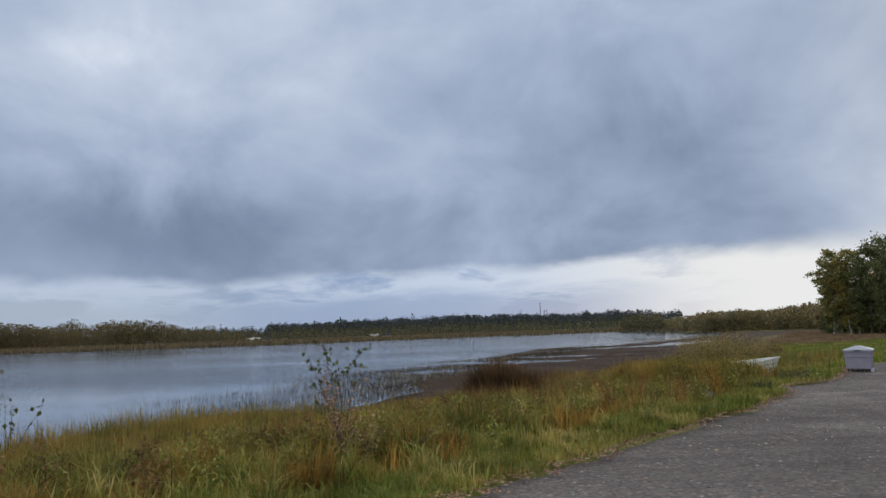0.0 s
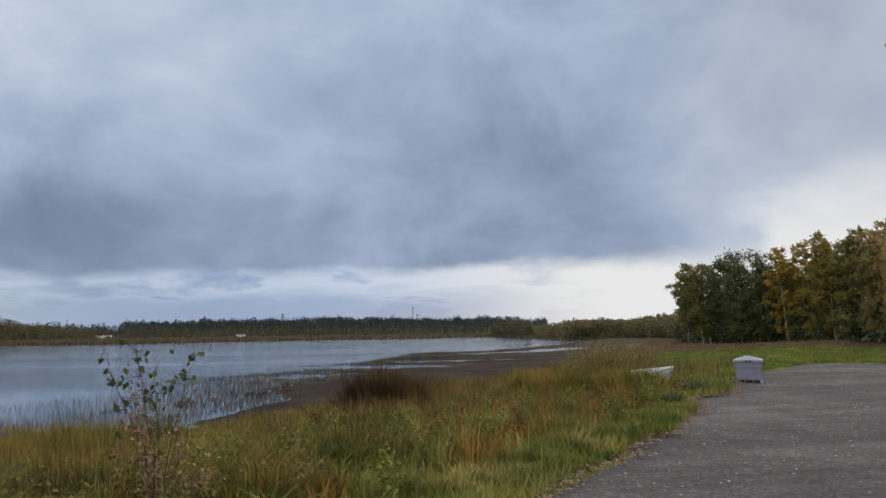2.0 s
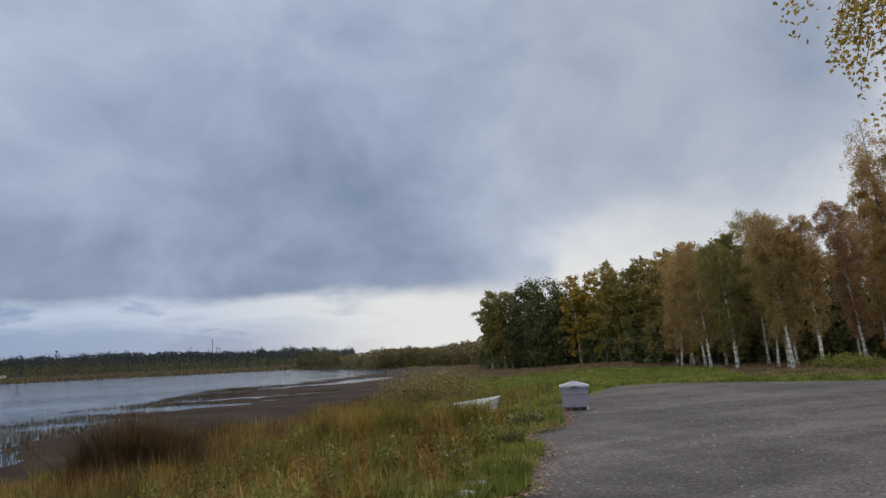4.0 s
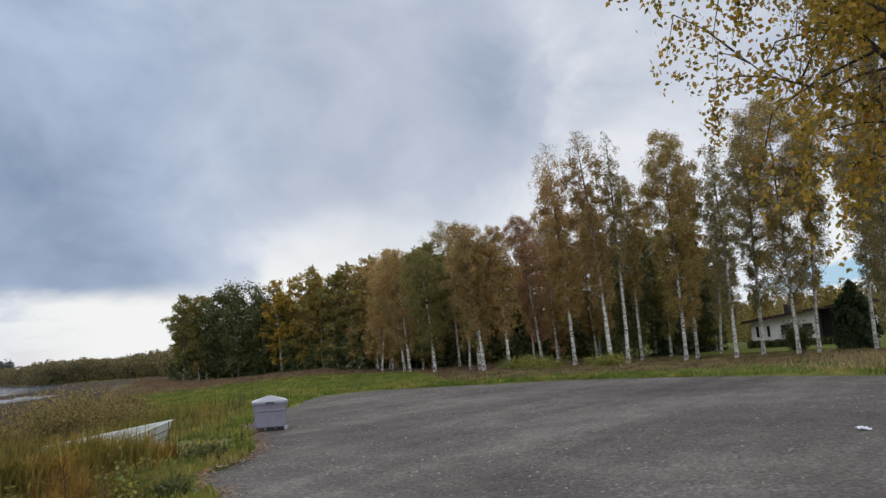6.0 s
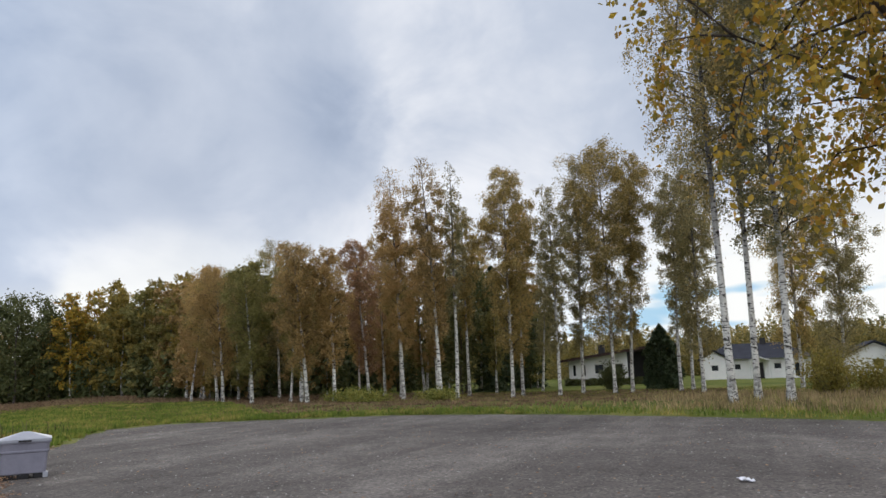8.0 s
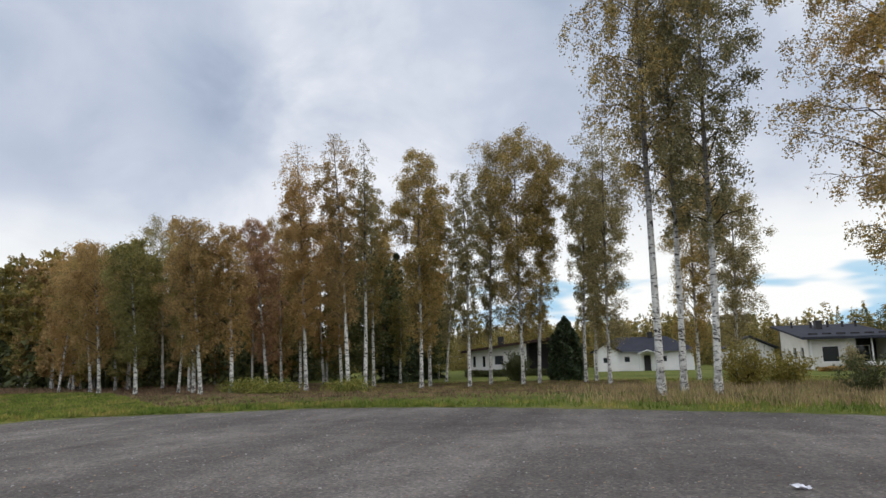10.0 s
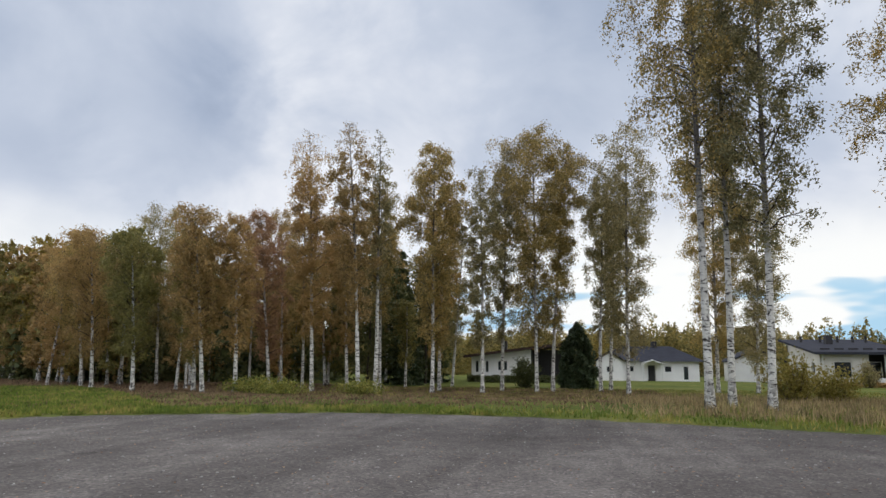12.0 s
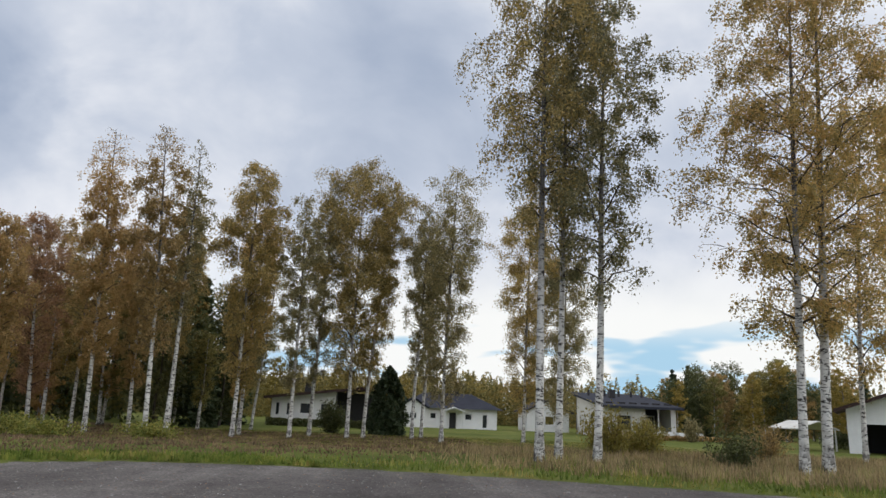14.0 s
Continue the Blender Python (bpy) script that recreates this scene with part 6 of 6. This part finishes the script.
# tall sedge grown up along the boat's near side
k, off = rng.uniform(-0.45, 0.8, 360), 0.62 + 1.7 * rng.uniform(0, 1, 360) ** 1.3
x, y = 8.0 + 2.6 * k + 0.266 * off, 19.64 + 0.717 * k - 0.964 * off
X, Y, h = tufts(rng, x, y, 40, rng.uniform(0.6, 0.9, len(x)) * (1.1 - 0.25 * np.clip(k, 0, 1)), 0.0, 0.13)
grass("boat_sedge", "tall brown and yellow sedge grown up against the boat", X, Y, h, 0.011, M_GRASS_TALL, rng, 0.45)


# ---------- shrubs and saplings ----------
def sapling(x, y, H, seed, big, stems, share, bush=1.0):
    """stems: bearing, outreach and height of each leafy stem, as shares of H; share: leaves on each."""
    rng = np.random.default_rng(seed)
    ob = empty("sapling", at(x, y), "young aspen sapling with few dark leaves and reddish lower twigs", "sapling", "saplings on the bank")
    k = np.linspace(0, 1, 8)
    rods, up, low = [], [], []
    for (az, out, tall), leaves in zip(stems, share):
        h, out = H * tall, H * out
        p = np.stack([np.cos(az) * out * k ** 1.6, np.sin(az) * out * k ** 1.6, h * k], 1) + rng.normal(0, 0.012, (8, 3)) * k[:, None]
        rods.append(tube(p, 0.008 * (1 - 0.8 * k), 4))
        for i in range(leaves):
            j = rng.integers(5, 8)
            tip = p[j] + rng.normal(0, 0.075, 3) + (0, 0, 0.01)
            rods.append(tube([p[j], (p[j] + tip) / 2 + (0, 0, 0.015), tip], [0.003, 0.0022, 0.0015], 3))
            up.append(tip + (0, 0, -0.02))
    for i in range(9):
        az, out, h = rng.uniform(0, 6.28), rng.uniform(0.08, 0.36) * H, H * bush * rng.uniform(0.40, 0.78)
        p = np.stack([np.cos(az) * out * k ** 1.3, np.sin(az) * out * k ** 1.3, h * k], 1) + rng.normal(0, 0.012, (8, 3)) * k[:, None]
        rods.append(tube(p, 0.006 * (1 - 0.8 * k), 3))
        low.extend(p[rng.integers(2, 8)] + rng.normal(0, 0.05, 3) for _ in range(90))
    child("branching", make_mesh("branching", *joined(rods), M_DARKBARK), ob)
    child("upper_foliage", make_mesh("upper_foliage", *leaf_quads(rng, np.array(up), np.full(len(up), big), 0.9), M_LEAF_DARK), ob, "dark green rounded leaves")
    child("lower_foliage", make_mesh("lower_foliage", *leaf_quads(rng, np.array(low), np.full(len(low), 0.034), 0.3), M_LITTER), ob, "small reddish-brown leaves")


sapling(0.95, 8.6, 1.50, 3, 0.070, ((2.9, 0.17, 1.0), (0.3, 0.16, 0.96), (2.4, 0.06, 0.90), (3.4, 0.30, 0.97)), (36, 26, 5, 14))
sapling(-4.85, 11.2, 1.65, 4, 0.085, ((2.9, 0.08, 1.0), (2.6, 0.34, 0.66), (0.3, 0.30, 0.72), (1.5, 0.06, 0.74)), (7, 9, 6, 12), 0.5)
for x, y, H, R, seed, mat, n, lf, label in (
        (12.0, 24.7, 1.55, 1.6, 1, M_LEAF_WILLOW, 13000, 0.05, "olive willow shrub behind the boat"),
        (13.9, 26.8, 1.5, 1.7, 2, M_LEAF_WILLOW, 12000, 0.055, "olive willow shrub at the bank"),
        (1.9, 9.4, 0.75, 0.45, 3, M_LEAF_OLIVE, 700, 0.05, "yellow-green weed clump in the grass"),
        (1.2, 8.6, 0.6, 0.4, 4, M_LEAF_WILLOW, 600, 0.045, "yellowing weed clump in the grass"),
        (-1.2, 9.0, 0.6, 0.5, 14, M_LEAF_OLIVE, 600, 0.045, "yellowing weed clump in the grass"),
        (11.7, 18.2, 0.26, 0.45, 5, M_LEAF_DARK, 900, 0.06, "low dark green nettles at the gravel's edge"),
        (9.6, 15.6, 0.22, 0.35, 6, M_LEAF_DARK, 600, 0.06, "low dark green nettles at the gravel's edge"),
        (38.9, 5.6, 2.2, 1.3, 7, M_LEAF_OLIVE, 3800, 0.10, "tall green-brown willow shrub behind the birches"),
        (40.0, 3.8, 1.7, 1.3, 8, M_LEAF_OLIVE, 3000, 0.10, "yellowing willow shrub behind the birches"),
        (34.8, 2.4, 1.5, 1.1, 9, M_LEAF_DARK, 2400, 0.08, "thin dark shrub beside the white birches")):
    shrub("shrub", at(x, y), label, "", seed, H, R, 46 if R > 0.6 else 20, n, lf, mat)
for x, y, H, R, seed, mat, n, lf, label in (
        (63.0, 18.2, 2.6, 1.2, 10, M_LEAF_DARK, 4500, 0.13, "round dark shrub before the white house"),
        (72.5, -9.2, 2.6, 1.0, 11, M_LEAF_GREEN, 2600, 0.12, "young green garden tree before the grey house"),
        (72.5, -13.6, 2.5, 1.0, 12, M_LEAF_GREEN, 2600, 0.12, "young green garden tree before the grey house"),
        (42.5, 30.5, 0.85, 1.7, 13, M_WEED, 3600, 0.09, "tall green weeds at the verge"),
        (40.5, 28.0, 0.7, 1.6, 15, M_WEED, 3200, 0.09, "tall green weeds at the verge"),
        (42.0, 24.5, 0.65, 1.5, 16, M_WEED, 3000, 0.09, "tall green weeds at the verge"),
        (39.5, -1.5, 1.7, 1.3, 17, M_LEAF_RUST, 2400, 0.09, "brown shrub by the lawn")):
    shrub("shrub", at(x, y), label, "", seed, H, R, 50, n, lf, mat)


# leafy weed stems standing in the bank grass
def bank_weeds(name, label, seed, n, mat):
    rng = np.random.default_rng(seed)
    x, y, u, v = in_uv(rng, n, 0.9, 5.5, -6, 13)
    keep = np.hypot(x - 2.3, y - 1) > 4
    x, y = x[keep], y[keep]
    rods, pts = [], []
    k = np.linspace(0, 1, 5)
    for a, b in zip(x, y):
        z = float(ground_z(np.array([a]), np.array([b]))[0])
        for _ in range(7):
            lean, h = rng.normal(0, 0.13, 2), rng.uniform(0.25, 0.68)
            p = np.stack([a + lean[0] * k ** 1.4 + rng.normal(0, 0.04), b + lean[1] * k ** 1.4 + rng.normal(0, 0.04), z - 0.02 + h * k], 1)
            rods.append(tube(p, 0.005 * (1 - 0.7 * k), 3))
            q = rng.uniform(0.25, 1.0, 34) * 4
            lo = np.clip(q.astype(int), 0, 3)
            pts.append(p[lo] + (p[lo + 1] - p[lo]) * (q - lo)[:, None] + rng.normal(0, 0.035, (34, 3)))
    leafy = leaf_quads(rng, np.concatenate(pts), np.full(34 * len(pts), 0.045), 0.2)
    tagged(new(name, make_mesh(name, *joined([joined(rods), leafy]), mat)), label, "weeds", kind="stuff")


bank_weeds("bank_weeds", "leafy yellow-green weed stems in the bank grass", 55, 34, M_LEAF_OLIVE)
bank_weeds("green_weeds", "leafy green weed stems in the bank grass", 56, 18, M_WEED)
bank_weeds("brown_stems", "brown seeding weed stems in the bank grass", 57, 26, M_SEDGE)


def thuja(x, y, H, R, seed):
    rng = np.random.default_rng(seed)
    ob = empty("thuja", at(x, y), "dense dark green rounded conifer on the lawn", "conifer")
    s = np.linspace(0, 1, 5)
    child("trunk", make_mesh("trunk", *tube(np.stack([0 * s, 0 * s, s * H * 0.9], 1), 0.1 * (1.05 - s), 7), M_DARKBARK), ob)
    n = 9000
    q, az = rng.uniform(0, 1, n) ** 1.15, rng.uniform(0, 6.283, n)
    lump = 1 + 0.16 * np.sin(5 * az + 9 * q) + 0.12 * np.sin(11 * az - 17 * q) + 0.10 * np.sin(3 * az + 23 * q)
    r = R * (1 - q ** 3.2) ** 0.55 * rng.uniform(0.45, 1.05, n) ** 0.4 * lump
    c = np.stack([np.cos(az) * r, np.sin(az) * r, 0.1 + q * H * (1 + 0.08 * np.sin(2 * az + 1))], 1)
    child("crown", make_mesh("crown", *leaf_quads(rng, c, np.full(n, 0.22), -0.5), M_NEEDLE), ob)


thuja(62.0, 14.2, 4.5, 1.22, 6)


def hedge(name, label, x0, x1, y0, y1, h, n, mat, seed):
    rng = np.random.default_rng(seed)
    x, y, q = rng.uniform(x0, x1, n), rng.uniform(y0, y1, n), rng.uniform(0, 1, n) ** 0.7
    c = np.stack([x, y, ground_z(x, y) + q * h * (1 + 0.2 * wobble(x, y, 1.5))], 1)
    tagged(new(name, make_mesh(name, *leaf_quads(rng, c, np.full(n, 0.16)), mat)), label, "hedge", kind="stuff")


hedge("hedge", "clipped dark hedge before the white house", 75.4, 76.2, 15.2, 25.0, 0.65, 5000, M_LEAF_DARK, 1)
hedge("red_hedge", "low red-brown hedge before the grey house", 73.8, 74.5, -18.5, -7.0, 0.42, 4200, M_LEAF_RUST, 2)
hedge("garden_hedge", "dark garden hedge beside the gabled house", 66.5, 67.6, -27.5, -22.5, 1.3, 4000, M_LEAF_DARK, 3)
# single trees behind the lawn
for x, y, kind, size in ((92, -27, "rust", 0.62), (88, -22, "dark", 0.62), (95, -24, "spruce", 0.85), (86, -31, "gold", 0.85), (93, -34, "green", 0.95), (98, -30, "dark", 0.9), (84, -37, "gold", 0.8), (90, -20, "spruce", 0.7),
                         (92, 27, "gold", 0.7), (90, 32, "dark", 0.85), (84, 30, "green", 0.8), (97, 20, "gold", 0.62), (99, 12, "gold", 0.6), (70, 27, "dark", 0.5), (74, 31, "dark", 0.75)):
    again(FOREST[kind], at(x, y, 37.0 * x, size * 0.95, size * 0.82))


rng = np.random.default_rng(12)
for i in range(26):
    x, y = 84 + rng.uniform(0, 14), -18.5 - 0.95 * i + rng.normal(0, 0.6)
    size = rng.uniform(0.45, 0.66)
    again(FOREST[("dark", "gold", "spruce", "rust", "green", "dark", "rust")[i % 7]], at(x, y, 61.0 * i, size * 1.15, size))


# ---------- small things ----------
def torus(R, r, seg=28, ring=10):
    a = np.linspace(0, 2 * np.pi, seg + 1)
    return tube(np.stack([np.cos(a) * R, np.sin(a) * R, 0 * a], 1), np.full(seg + 1, r), ring)


tyre = tagged(new("tyre", make_mesh("tyre", *torus(0.24, 0.085), M_RUBBER, True)), "old grey tyre lying in the grass", "tyre")
tyre.matrix_basis = at(7.6, 14.25) @ pose(0, 0, 0.10, 8, -6, 0)
frame_ob = empty("wooden_frame", at(8.75, 16.55, 25) @ pose(0, 0, 0.08, 0, -7, 0), "broken weathered plank frame in the grass", "planks")
for y in (-0.22, 0.18):
    part("plank", box(-0.55, 0.5, y - 0.045, y + 0.045, 0.0, 0.035, 0.004), M_WOOD, frame_ob)
for x in (-0.4, 0.3):
    part("batten", box(x - 0.03, x + 0.03, -0.34, 0.32, 0.037, 0.07, 0.003), M_WOOD, frame_ob)
part("leg", box(0.38, 0.45, -0.25, -0.18, -0.16, 0.0), M_WOOD, frame_ob)
stake = tagged(part("stake", box(-0.02, 0.02, -0.015, 0.015, -0.1, 0.36, 0.004), M_WOOD), "short pale wooden stake in the grass", "stake")
stake.matrix_basis = at(5.8, 13.7) @ pose(0, 0, 0, 3, 2, 20)


def stone(name, x, y, size, flat, seed, label):
    bm = bmesh.new()
    bmesh.ops.create_icosphere(bm, subdivisions=3, radius=size)
    for v in bm.verts:
        d = noise.noise(v.co * (2.2 / size * 0.4) + Vector((seed, 0, 0)))
        v.co *= 1 + 0.25 * d
        v.co.z *= flat
    ob = tagged(part(name, bm, M_CONCRETE), label, "stone")
    for p in ob.data.polygons:
        p.use_smooth = True
    ob.matrix_basis = at(x, y, 40 * seed) @ pose(0, 0, 0.03)


stone("stone", 9.85, 15.7, 0.17, 0.3, 1, "flat pale stone half sunk in the grass")
stone("stone", 7.35, 12.95, 0.20, 0.20, 2, "flat grey stone at the verge")
stone("stone", 6.9, 12.4, 0.14, 0.5, 3, "small grey stone at the verge")


def crumpled(x, y):
    bm = bmesh.new()
    bmesh.ops.create_grid(bm, x_segments=12, y_segments=12, size=0.06)
    for v in bm.verts:
        p = v.co.copy()
        v.co.z = 0.03 + 0.05 * noise.noise(p * 12) + 0.025 * noise.noise(p * 30)
        v.co.x += 0.05 * noise.noise(p * 8 + Vector((5, 0, 0)))
        v.co.y += 0.05 * noise.noise(p * 8 + Vector((0, 5, 0)))
    low = min(v.co.z for v in bm.verts)
    for v in bm.verts:
        v.co.z += 0.002 - low
    ob = tagged(part("crumpled_paper", bm, M_PAPER), "crumpled white paper lying on the gravel", "litter")
    ob.matrix_basis = pose(x, y, 0.0, 0, 0, 30)


crumpled(17.05, 9.2)
